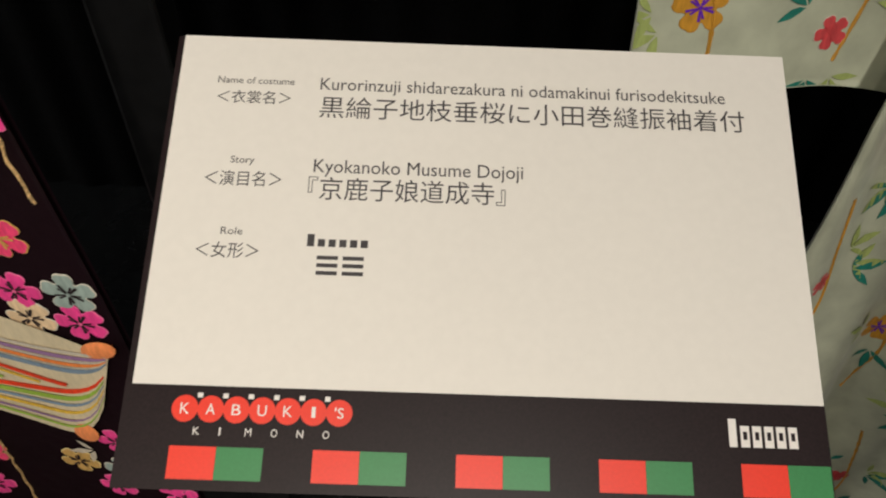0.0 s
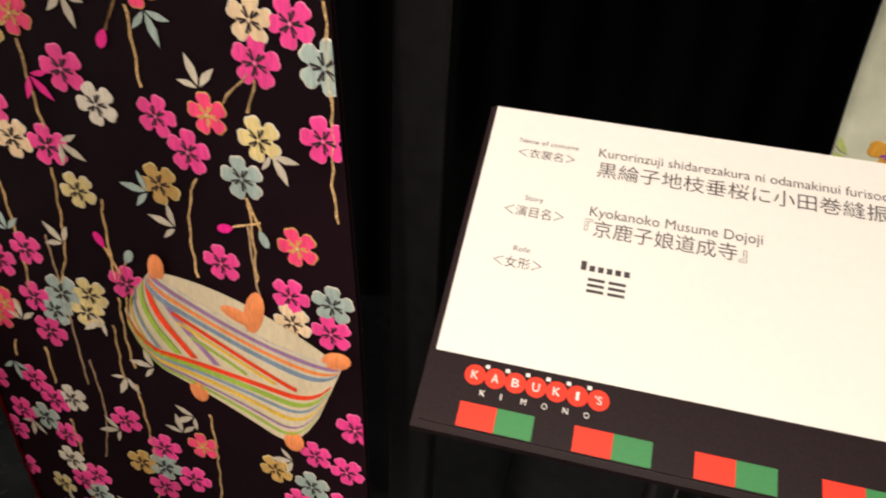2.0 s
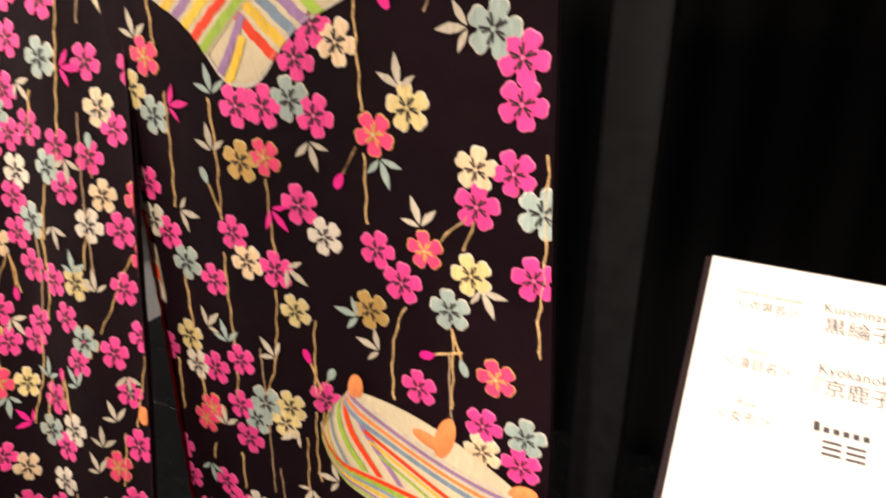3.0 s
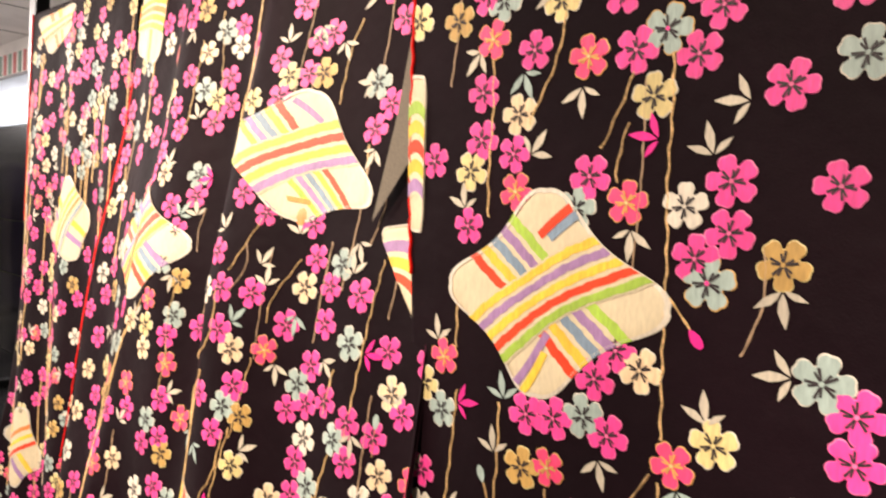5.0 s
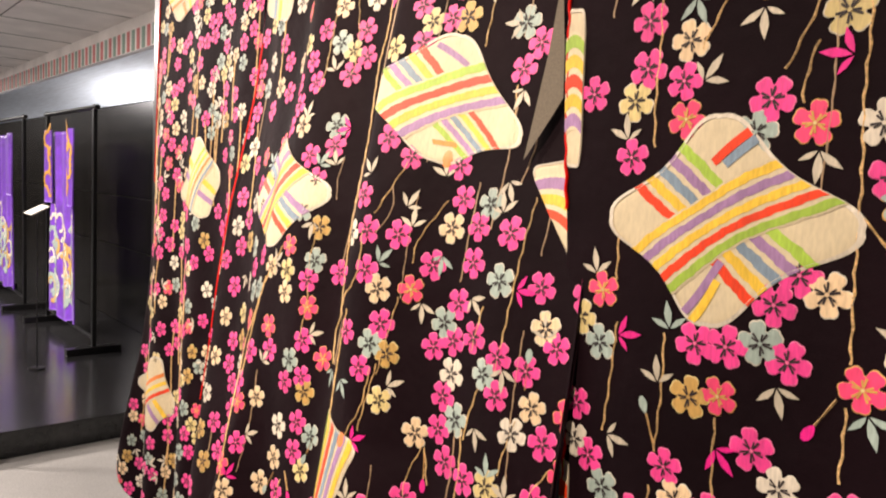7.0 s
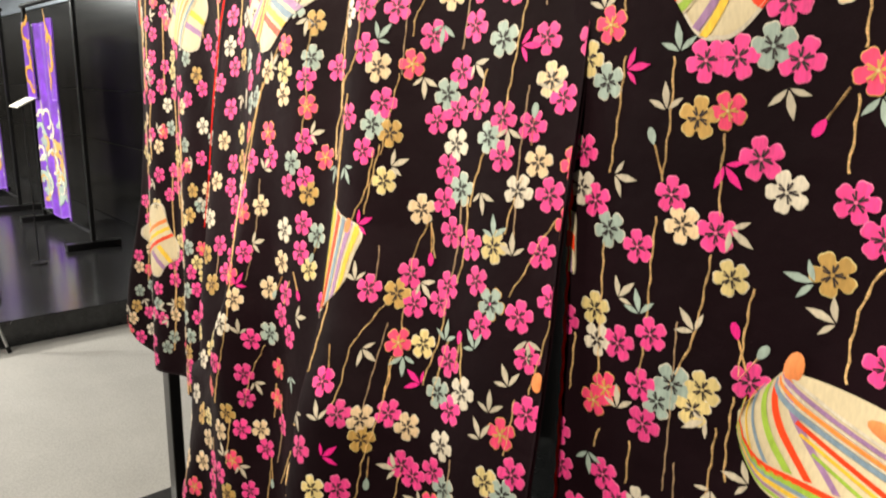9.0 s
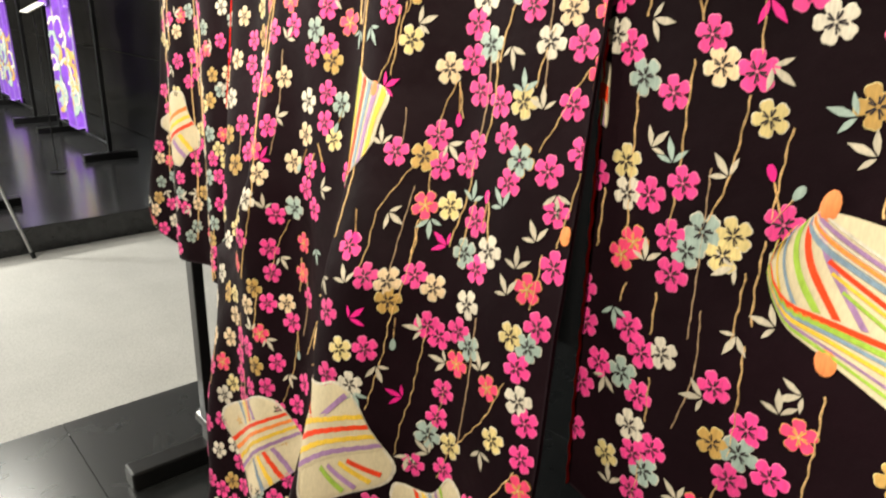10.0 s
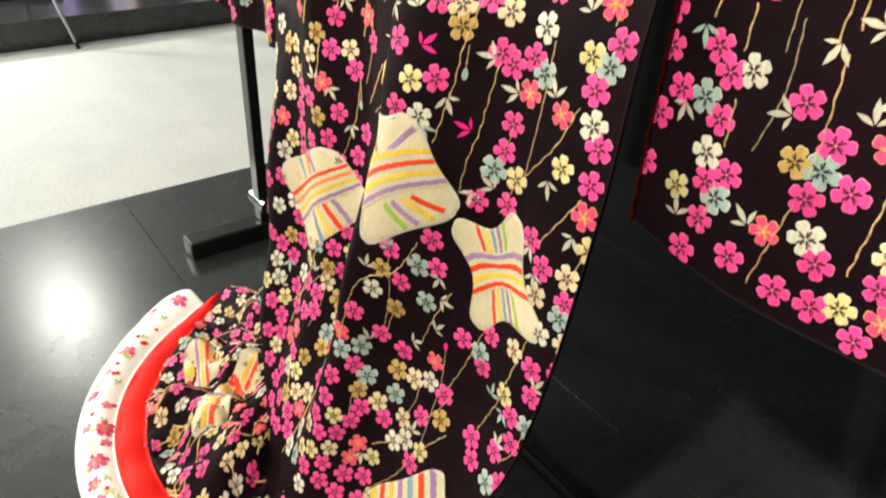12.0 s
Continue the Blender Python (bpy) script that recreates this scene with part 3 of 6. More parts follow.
def bowl_spool(cloth, parent, x, z, size, tilt):
    """A thread-winder seen aslant, like a striped bowl, with orange pegs."""
    c, s = math.cos(tilt), math.sin(tilt)

    def at(a, b, up):
        a -= 0.28 * max(0.0, -a) ** 1.5 * math.sin(math.pi * min(1.0, max(0.0, -0.12 - b) / 1.3))
        return cloth.at(x + size * (a * c - b * s), z + size * (a * s + b * c), up)

    def rim_front(t):
        return -0.10 - 0.13 * math.sin(math.pi * (t + 1) / 2)

    def rim_back(t):
        return -0.10 + 0.17 * math.sin(math.pi * (t + 1) / 2) ** 0.7

    def keel(t):
        s = (t + 1) / 2
        left, right = max(0.0, (-t - 0.62) / 0.38), max(0.0, (t - 0.50) / 0.50)
        return -0.10 - (1.10 + 0.26 * s ** 0.9) * math.sqrt(max(0.0, 1 - left ** 2)) * math.sqrt(max(0.0, 1 - right ** 3))

    def sheet(name, low, high, mat, up, t0=-1.0, t1=1.0, n=36, m=6, host=None):
        verts, faces = [], []
        for i in range(n + 1):
            t = t0 + (t1 - t0) * i / n
            for j in range(m + 1):
                q = j / m
                b = low(t) + (high(t) - low(t)) * q
                verts.append(at(t, b, up))
        for i in range(n):
            for j in range(m):
                a = i * (m + 1) + j
                faces.append((a, a + 1, a + m + 2, a + m + 1))
        return mesh_part(name, verts, faces, mat, host or parent, smooth=True)

    hull = sheet("bowl_patch", keel, rim_back, CREAM, 0.0026)
    hull["label"] = "striped bowl-shaped thread-winder patch with orange pegs"

    def stripe(f0, f1, mat, t0=-0.985, t1=0.985, up=0.0036):
        sheet("thread_band", lambda t: rim_front(t) + (keel(t) - rim_front(t)) * f0, lambda t: rim_front(t) + (keel(t) - rim_front(t)) * f1, mat, up, t0, t1, 36, 1, hull)

    stripe(-0.02, 0.01, WHITE)
    stripe(0.03, 0.07, BAND["v"])
    stripe(0.11, 0.145, BAND["o"])
    stripe(0.175, 0.225, BAND["b"])
    stripe(0.08, 0.10, WHITE)
    stripe(0.155, 0.168, WHITE)
    # slanting wound bands on the upper hull, then the long girth bands below them
    def girth(t):
        return 0.92 - 0.46 * (t + 1) + 0.09 * (t + 1) ** 2

    def strip(col, path, width, up):
        width *= 1.35
        verts, faces = [], []
        for t, f, wt, wf in path:
            for w in (-width, width):
                tt = min(0.975, max(-0.985, t + w * wt))
                verts.append(at(tt, rim_front(tt) + (keel(tt) - rim_front(tt)) * min(0.985, f + w * wf), up))
        faces = [(2 * i, 2 * i + 1, 2 * i + 3, 2 * i + 2) for i in range(len(path) - 1)]
        mesh_part("thread_band", verts, faces, BAND[col], hull)

    for col, a0, b0, a1, wide in (("v", -0.95, 0.03, -0.16, 0.020), ("r", -0.975, 0.16, -0.36, 0.022), ("g", -0.98, 0.30, -0.50, 0.022), ("b", -0.985, 0.48, -0.66, 0.014), ("y", -0.985, 0.60, -0.78, 0.010)):
        b1 = girth(a1) - 0.02
        strip(col, [(a0 + (a1 - a0) * q / 20, b0 + (b1 - b0) * q / 20, 1.0, -0.5) for q in range(21)], wide, 0.0035)
    for col, a0, b0, a1, wide in (("r", -0.62, 0.26, 0.66, 0.016), ("y", -0.55, 0.33, 0.44, 0.012), ("g", -0.42, 0.41, 0.14, 0.012)):
        b1 = girth(a1) - 0.03
        strip(col, [(a0 + (a1 - a0) * q / 20, b0 + (b1 - b0) * q / 20, 0.0, 1.0) for q in range(21)], wide, 0.0036)
    for col, k, wide in (("r", 0.08, 0.020), ("g", 0.23, 0.020), ("b", 0.37, 0.013), ("y", 0.53, 0.014), ("v", 0.71, 0.009), ("g", 0.84, 0.011)):
        strip(col, [(-0.97 + 1.93 * q / 30, girth(-0.97 + 1.93 * q / 30) + (1 - girth(-0.97 + 1.93 * q / 30)) * k, 0.0, 1.0) for q in range(31)], wide, 0.0036)
    for a, b, wide, tall, lean in ((-0.93, -0.02, 0.085, 0.16, 0.1), (0.93, -0.04, 0.10, 0.15, -0.9), (0.08, 0.03, 0.10, 0.26, 0.0), (-0.30, -1.33, 0.10, 0.13, 0.2), (0.78, -1.34, 0.11, 0.14, 0.0), (-0.05, -0.10, 0.2, 0.08, 0.0)):
        verts = [at(a, b, 0.0055)]
        for i in range(14):
            an = i * math.tau / 14
            u, v = wide * math.cos(an), tall * math.sin(an)
            verts.append(at(a + u * math.cos(lean) - v * math.sin(lean), b + u * math.sin(lean) + v * math.cos(lean), 0.0030))
        mesh_part("orange_peg", verts, [(0, 1 + i, 1 + (i + 1) % 14) for i in range(14)], ORANGE, hull, smooth=True)


def pegs(cloth, parent, spots):
    """Small orange ends of thread-winders that peep out of the folds."""
    for x, z in spots:
        verts = [cloth.near(x, z, 0, 0, 0.003)]
        verts += [cloth.near(x, z, 0.006 * math.cos(i * math.tau / 14), 0.009 * math.sin(i * math.tau / 14), 0.0014) for i in range(14)]
        mesh_part("orange_peg", verts, [(0, 1 + i, 1 + (i + 1) % 14) for i in range(14)], ORANGE, parent, "orange embroidered peg", smooth=True)


def rounded_low(level, radius, width, at_right, dip=0.0):
    def low(u):
        d = (1 - u if at_right else u) * width
        lift = radius - math.sqrt(max(0.0, radius ** 2 - (radius - d) ** 2)) if d < radius else 0.0
        return level + lift - dip * math.sin(math.pi * u)
    return low


def edge_piping(cloth, parent, side, mat, width=0.0026, label="red silk edge", start=0.0, end=9.0):
    verts, faces = [], []
    n = 160
    for i in range(n + 1):
        foot = max(start, cloth.low(0.0 if side is cloth.left else 1.0))
        z = foot + (min(end, cloth.top) - foot) * i / n
        x = lerp_table(side, z) + 0.0008 * math.sin(i * 0.7)
        y = cloth.depth(x, z)
        for a in range(6):
            an = a * math.tau / 6
            verts.append((x + width / 2 * math.cos(an), y - 0.0004 + width * 0.8 * math.sin(an), z))
    for i in range(n):
        for a in range(6):
            b = (a + 1) % 6
            faces.append((6 * i + a, 6 * i + b, 6 * i + 6 + b, 6 * i + 6 + a))
    mesh_part("edge_piping", verts, faces, mat, parent, label, smooth=True)


def buds(cloth, parent, rows):
    for x, z, kind, degrees in rows:
        a = radians(degrees)
        verts, faces = [], []
        for s, w in ((-0.007, 0.0), (-0.004, 0.0022), (0.0, 0.0036), (0.004, 0.0033), (0.007, 0.0014)):
            for side in (-1, 1):
                verts.append(cloth.near(x, z, s * math.cos(a) - w * side * math.sin(a), s * math.sin(a) + w * side * math.cos(a), 0.0013))
        faces = [(2 * i, 2 * i + 1, 2 * i + 3, 2 * i + 2) for i in range(4)]
        mesh_part("bud", verts, faces, MAGENTA if kind == "p" else SAGE, parent, ("pink" if kind == "p" else "grey-green") + " embroidered bud")
        verts, faces = [], []
        ribbon_mesh(cloth, [(x - 0.030 * math.cos(a), z - 0.030 * math.sin(a)), (x - 0.006 * math.cos(a), z - 0.006 * math.sin(a))], 0.0016, 0.0009, verts, faces)
        mesh_part("stalk", verts, faces, BROWN, parent)


# ---- the black furisode on its rack ----
kimono = thing("kimono", "black long-sleeved kimono with embroidered cherry sprays, hung open on a rack", "kimono", at=(-0.9, 0.38, 0))
near_cloth = Cloth(near_y, [(0.6, -0.509), (0.9, -0.508), (1.2, -0.513), (1.4, -0.527), (1.62, -0.536), (1.8, -0.540)], [(0.6, -0.139), (0.85, -0.144), (1.06, -0.150), (1.2, -0.157), (1.4, -0.167), (1.8, -0.180)], rounded_low(0.711, 0.085, 0.365, True, 0.018))
body_cloth = Cloth(body_y, [(0, -1.00), (0.26, -1.13), (0.5, -1.19), (0.8, -1.205), (1.0, -1.20), (1.8, -1.195)], [(0, -0.66), (0.25, -0.562), (0.35, -0.527), (0.47, -0.511), (0.575, -0.502), (0.69, -0.498), (0.77, -0.496), (0.85, -0.497), (0.95, -0.498), (1.05, -0.501), (1.1, -0.505), (1.4, -0.50), (1.8, -0.50)], lambda u: 0.006)
far_cloth = Cloth(far_y, [(0.6, -1.735), (0.75, -1.725), (1.0, -1.68), (1.3, -1.645), (1.8, -1.665)], [(0.6, -1.19), (1.8, -1.203)], rounded_low(0.655, 0.10, 0.5, False, 0.0))
near_sleeve = hang("sleeve", near_cloth, kimono, SILK, LINING, "black figured silk sleeve with cherry sprays and thread-winders")
back_panel = hang("back_panel", body_cloth, kimono, SILK, LINING, "black silk back falling in two long folds", 190, 230)
far_sleeve = hang("sleeve", far_cloth, kimono, SILK, LINING, "black silk sleeve at the far end of the rack", 120, 180)
edge_piping(near_cloth, near_sleeve, near_cloth.left, RED_SILK, end=1.17)
edge_piping(near_cloth, near_sleeve, near_cloth.left, RED_SILK, start=1.36)
edge_piping(far_cloth, far_sleeve, far_cloth.left, RED_SILK, start=1.35)


far_slit = [(-1.186, 1.58), (-1.189, 1.5), (-1.192, 1.38), (-1.196, 1.27), (-1.199, 1.15), (-1.20, 1.02)]
verts, faces = [], []
ribbon_mesh(body_cloth, far_slit, 0.004, 0.003, verts, faces)
mesh_part("edge_piping", verts, faces, RED_SILK, back_panel, "red silk edge of the side slit", smooth=True)

# open side slit: the lining shows in a long wedge
slit = [Vector(c) for c in SLIT]
verts, faces = [], []
for j in range(13):
    s = j / 12
    l, r = slit[0].lerp(slit[1], s), slit[0].lerp(slit[2], s)
    for i in range(5):
        p = l.lerp(r, i / 4)
        verts.append(body_cloth.at(p.x, p.y, 0.005 + 0.006 * s))
for j in range(12):
    for i in range(4):
        a = j * 5 + i
        faces.append((a, a + 1, a + 6, a + 5))
mesh_part("lining_wedge", verts, faces, LINING, back_panel, "grey-brown lining in the open side slit", smooth=True)

# embroidery: sprays over the near sleeve and the back
stems(near_cloth, near_sleeve, [[(-0.445, 1.532), (-0.442, 1.493), (-0.443, 1.446), (-0.441, 1.412)], [(-0.383, 1.559), (-0.385, 1.543), (-0.39, 1.522), (-0.403, 1.494), (-0.408, 1.482)], [(-0.328, 1.513), (-0.334, 1.495), (-0.348, 1.463)], [(-0.329, 1.48), (-0.335, 1.455), (-0.335, 1.44)], [(-0.301, 1.523), (-0.299, 1.481), (-0.299, 1.443), (-0.296, 1.398), (-0.295, 1.363), (-0.294, 1.321), (-0.292, 1.276)], [(-0.468, 1.343), (-0.468, 1.325), (-0.468, 1.307)]])
stems(near_cloth, near_sleeve, [[(-0.465, 1.273), (-0.468, 1.229), (-0.473, 1.18)], [(-0.474, 1.121), (-0.473, 1.083), (-0.471, 1.037), (-0.469, 0.993)], [(-0.463, 0.954), (-0.468, 0.935)], [(-0.422, 1.272), (-0.421, 1.231), (-0.424, 1.178)], [(-0.426, 1.15), (-0.427, 1.112), (-0.426, 1.066)], [(-0.431, 0.955), (-0.431, 0.915)], [(-0.377, 1.218), (-0.377, 1.186), (-0.375, 1.158)], [(-0.378, 1.128), (-0.381, 1.093), (-0.386, 1.057), (-0.401, 1.015)], [(-0.292, 1.248), (-0.292, 1.223), (-0.293, 1.198)], [(-0.263, 1.141), (-0.271, 1.122), (-0.276, 1.094), (-0.276, 1.058)], [(-0.344, 1.109), (-0.346, 1.088), (-0.348, 1.04)], [(-0.349, 1.023), (-0.35, 0.983), (-0.348, 0.953)], [(-0.498, 1.033), (-0.5, 0.978)], [(-0.359, 0.994), (-0.36, 0.957), (-0.361, 0.935)]])
stems(near_cloth, near_sleeve, [[(-0.427, 1.041), (-0.429, 1.012)], [(-0.423, 0.796), (-0.427, 0.743)], [(-0.426, 0.875), (-0.424, 0.831)], [(-0.35, 0.935), (-0.346, 0.867), (-0.346, 0.835)], [(-0.35, 0.806), (-0.362, 0.74), (-0.366, 0.717)], [(-0.286, 0.918), (-0.285, 0.885), (-0.286, 0.835), (-0.291, 0.766)], [(-0.225, 1.13), (-0.225, 1.1), (-0.226, 1.067)], [(-0.214, 1.219), (-0.234, 1.198)], [(-0.21, 1.216), (-0.217, 1.194)]])
stems(near_cloth, near_sleeve, [[(-0.164, 1.265), (-0.163, 1.236), (-0.162, 1.186), (-0.164, 1.156), (-0.161, 1.13)]])
stems(body_cloth, back_panel, [[(-0.83, 1.652), (-0.833, 1.564), (-0.847, 1.511), (-0.842, 1.428), (-0.843, 1.353), (-0.842, 1.273), (-0.835, 1.214)], [(-0.922, 1.607), (-0.924, 1.52), (-0.929, 1.484)], [(-1.106, 1.689), (-1.094, 1.594), (-1.089, 1.51)], [(-0.899, 1.642), (-0.884, 1.54), (-0.888, 1.498)], [(-0.64, 1.598), (-0.648, 1.582), (-0.653, 1.554), (-0.657, 1.514)], [(-0.61, 1.473), (-0.601, 1.418)], [(-0.67, 1.36), (-0.682, 1.342), (-0.696, 1.317), (-0.699, 1.294)], [(-0.719, 1.397), (-0.747, 1.342)], [(-0.564, 1.368), (-0.571, 1.311), (-0.579, 1.228), (-0.582, 1.206)], [(-0.89, 1.315), (-0.894, 1.274), (-0.89, 1.226), (-0.894, 1.177)], [(-0.946, 1.289), (-0.984, 1.233), (-1.001, 1.163), (-1.008, 1.102)], [(-0.774, 1.236), (-0.785, 1.184), (-0.797, 1.118), (-0.796, 1.08)]])
stems(body_cloth, back_panel, [[(-0.724, 1.186), (-0.73, 1.156), (-0.739, 1.112)], [(-0.709, 1.258), (-0.716, 1.217), (-0.723, 1.175)], [(-0.607, 1.263), (-0.615, 1.219)], [(-0.6, 1.186), (-0.61, 1.151), (-0.611, 1.134)], [(-1.162, 1.454), (-1.142, 1.367), (-1.135, 1.299)], [(-0.76, 1.325), (-0.767, 1.266), (-0.836, 1.212), (-0.835, 1.159)], [(-0.981, 1.245), (-1.003, 1.185), (-1.033, 1.127), (-1.012, 1.04), (-1.004, 0.919), (-1.036, 0.801)], [(-0.731, 1.18), (-0.738, 1.137), (-0.755, 1.104), (-0.757, 1.076), (-0.772, 1.02), (-0.772, 0.935)], [(-0.512, 1.135), (-0.526, 1.113), (-0.534, 1.091), (-0.549, 1.061)], [(-0.552, 1.169), (-0.56, 1.137), (-0.563, 1.116)], [(-0.696, 1.025), (-0.711, 0.998), (-0.722, 0.973), (-0.721, 0.933), (-0.724, 0.915)], [(-0.664, 1.117), (-0.677, 1.08), (-0.676, 1.057)]])
stems(body_cloth, back_panel, [[(-0.663, 1.111), (-0.653, 1.076)], [(-0.617, 1.003), (-0.626, 0.954), (-0.626, 0.937)], [(-0.678, 1.022), (-0.676, 0.999)], [(-0.678, 0.97), (-0.677, 0.941), (-0.678, 0.924)], [(-0.9, 1.002), (-0.911, 0.969)], [(-0.955, 0.903), (-0.974, 0.859), (-0.985, 0.808)], [(-0.936, 0.852), (-0.94, 0.802)], [(-0.616, 1.143), (-0.612, 1.094), (-0.617, 1.059)], [(-0.502, 1.049), (-0.506, 1.022), (-0.513, 0.98)], [(-0.68, 0.971), (-0.678, 0.931), (-0.679, 0.901), (-0.687, 0.862), (-0.691, 0.816), (-0.704, 0.751)], [(-0.628, 1.04), (-0.63, 1.002), (-0.639, 0.966), (-0.642, 0.949)], [(-0.526, 0.971), (-0.526, 0.945), (-0.528, 0.918)], [(-0.651, 0.863), (-0.657, 0.816), (-0.662, 0.774), (-0.669, 0.744), (-0.676, 0.698)], [(-0.6, 1.013), (-0.591, 0.966)], [(-1.004, 0.788), (-1.009, 0.717)]])
stems(body_cloth, back_panel, [[(-0.868, 0.788), (-0.914, 0.718)], [(-0.545, 0.838), (-0.563, 0.793), (-0.592, 0.753), (-0.614, 0.721), (-0.627, 0.685)], [(-0.52, 0.75), (-0.541, 0.713), (-0.56, 0.682)], [(-0.5, 0.715), (-0.51, 0.655)], [(-0.624, 0.799), (-0.634, 0.755), (-0.644, 0.723)], [(-1.001, 0.449), (-1.024, 0.381), (-1.044, 0.283)], [(-0.97, 0.421), (-1.023, 0.361), (-1.054, 0.321), (-1.083, 0.302)], [(-0.721, 0.61), (-0.754, 0.552), (-0.793, 0.527), (-0.812, 0.501), (-0.824, 0.448), (-0.833, 0.401)], [(-0.756, 0.494), (-0.773, 0.425)], [(-0.674, 0.552), (-0.695, 0.505), (-0.716, 0.445)], [(-0.623, 0.517), (-0.643, 0.45), (-0.663, 0.398)], [(-0.652, 0.396), (-0.668, 0.359), (-0.707, 0.303), (-0.731, 0.265), (-0.757, 0.244)]])
stems(body_cloth, back_panel, [[(-0.639, 0.34), (-0.673, 0.289), (-0.701, 0.226), (-0.736, 0.177), (-0.747, 0.159)], [(-0.545, 0.563), (-0.555, 0.523), (-0.566, 0.479)], [(-0.567, 0.46), (-0.59, 0.402), (-0.597, 0.379)], [(-0.519, 0.446), (-0.527, 0.401), (-0.544, 0.37)], [(-1.014, 0.27), (-0.985, 0.202), (-0.968, 0.147)], [(-0.913, 0.237), (-0.922, 0.168), (-0.935, 0.105)], [(-0.941, 0.743), (-0.944, 0.685), (-0.957, 0.629)], [(-0.865, 0.826), (-0.78, 0.811), (-0.886, 0.715)]])
leaves(near_cloth, near_sleeve, [(-0.446, 0.979, 'L', 90), (-0.455, 0.745, 'L', 90)])
leaves(body_cloth, back_panel, [(-0.573, 1.211, 'L', 280), (-0.598, 1.15, 'L', 300), (-0.965, 1.135, 'L', 60), (-0.534, 0.98, 'L', 110), (-1.116, 1.226, 'L', 250), (-0.959, 1.264, 'L', 60), (-0.578, 1.003, 'l', 120), (-0.774, 0.891, 'L', 300), (-0.555, 0.924, 'L', 110), (-0.661, 0.702, 'L', 250), (-0.795, 0.544, 'L', 75), (-0.571, 0.672, 'L', 250), (-0.693, 0.483, 'L', 60), (-0.691, 0.57, 'L', 250), (-0.695, 0.307, 'L', 75), (-1.085, 0.382, 'l', 280), (-0.76, 0.586, 'l', 120), (-0.588, 0.442, 'l', 75), (-0.881, 1.392, 'L', 120), (-0.939, 1.451, 'L', 90), (-0.798, 1.143, 'L', 120), (-0.909, 1.509, 'L', 110), (-0.762, 1.383, 'L', 120), (-1.05, 1.391, 'l', 120), (-0.734, 1.29, 'l', 60), (-0.903, 1.391, 'l', 60)])
leaves(near_cloth, near_sleeve, [(-0.395, 1.573, 'L', 150), (-0.457, 1.539, 'L', 240), (-0.415, 1.52, 'l', 280), (-0.365, 1.506, 'L', 260), (-0.306, 1.468, 'm', 160), (-0.27, 1.457, 'L', 110), (-0.322, 1.41, 'L', 280), (-0.405, 1.459, 'L', 45), (-0.464, 1.417, 'L', 110), (-0.463, 1.262, 'm', 20), (-0.487, 1.309, 'L', 95), (-0.417, 1.275, 'l', 100), (-0.424, 1.232, 'L', 100), (-0.262, 1.293, 'L', 110), (-0.215, 1.332, 'L', 180), (-0.204, 1.17, 'L', 310), (-0.336, 1.251, 'L', 280), (-0.279, 1.247, 'l', 290), (-0.286, 1.097, 'L', 150), (-0.303, 1.122, 'l', 170)])
leaves(near_cloth, near_sleeve, [(-0.468, 1.179, 'L', 340), (-0.384, 1.065, 'L', 130), (-0.433, 1.067, 'l', 100), (-0.366, 1.15, 'L', 320), (-0.375, 1.196, 'm', 300), (-0.249, 1.204, 'L', 100), (-0.224, 1.381, 'L', 265), (-0.509, 1.19, 'L', 120), (-0.455, 1.076, 'L', 60), (-0.357, 0.943, 'L', 260), (-0.367, 0.997, 'L', 200), (-0.473, 0.928, 'l', 280), (-0.381, 0.771, 'L', 130), (-0.314, 0.889, 'L', 100), (-0.474, 0.857, 'L', 270), (-0.374, 0.878, 'L', 180), (-0.269, 0.974, 'L', 150), (-0.3, 0.912, 'L', 200), (-0.102, 1.109, 'L', 120), (-0.21, 0.894, 'L', 200)])
leaves(near_cloth, near_sleeve, [(-0.329, 0.958, 'L', 160), (-0.25, 1.489, 'L', 170)])
blossoms(near_cloth, near_sleeve, [(-0.453, 1.581, 'p'), (-0.438, 1.575, 'g'), (-0.458, 1.602, 'y'), (-0.437, 1.597, 'p'), (-0.482, 1.565, 'o'), (-0.446, 1.547, 'r'), (-0.407, 1.535, 'p'), (-0.387, 1.568, 'y'), (-0.362, 1.526, 'r'), (-0.362, 1.583, 'c'), (-0.339, 1.566, 'p'), (-0.327, 1.527, 'p'), (-0.306, 1.538, 'G'), (-0.284, 1.52, 'p'), (-0.312, 1.496, 'y'), (-0.29, 1.567, 'p'), (-0.271, 1.548, 'p'), (-0.452, 1.507, 'p'), (-0.417, 1.489, 'c'), (-0.451, 1.471, 'p'), (-0.42, 1.46, 'p'), (-0.46, 1.447, 'y'), (-0.416, 1.432, 'r'), (-0.5, 1.455, 'p')])
blossoms(near_cloth, near_sleeve, [(-0.46, 1.404, 'p'), (-0.355, 1.444, 'p'), (-0.364, 1.422, 'g'), (-0.326, 1.427, 'r'), (-0.286, 1.426, 'w'), (-0.277, 1.394, 'p'), (-0.268, 1.38, 'G'), (-0.258, 1.442, 'p'), (-0.257, 1.411, 'p'), (-0.48, 1.297, 'r'), (-0.501, 1.271, 'y'), (-0.48, 1.253, 'g'), (-0.342, 1.306, 'p'), (-0.327, 1.328, 'p'), (-0.309, 1.318, 'c'), (-0.396, 1.269, 'p'), (-0.373, 1.271, 'p'), (-0.349, 1.278, 'g'), (-0.33, 1.269, 'p'), (-0.526, 1.571, 'y'), (-0.534, 1.611, 'p'), (-0.257, 1.282, 'y'), (-0.225, 1.395, 'o'), (-0.2, 1.332, 'g')])
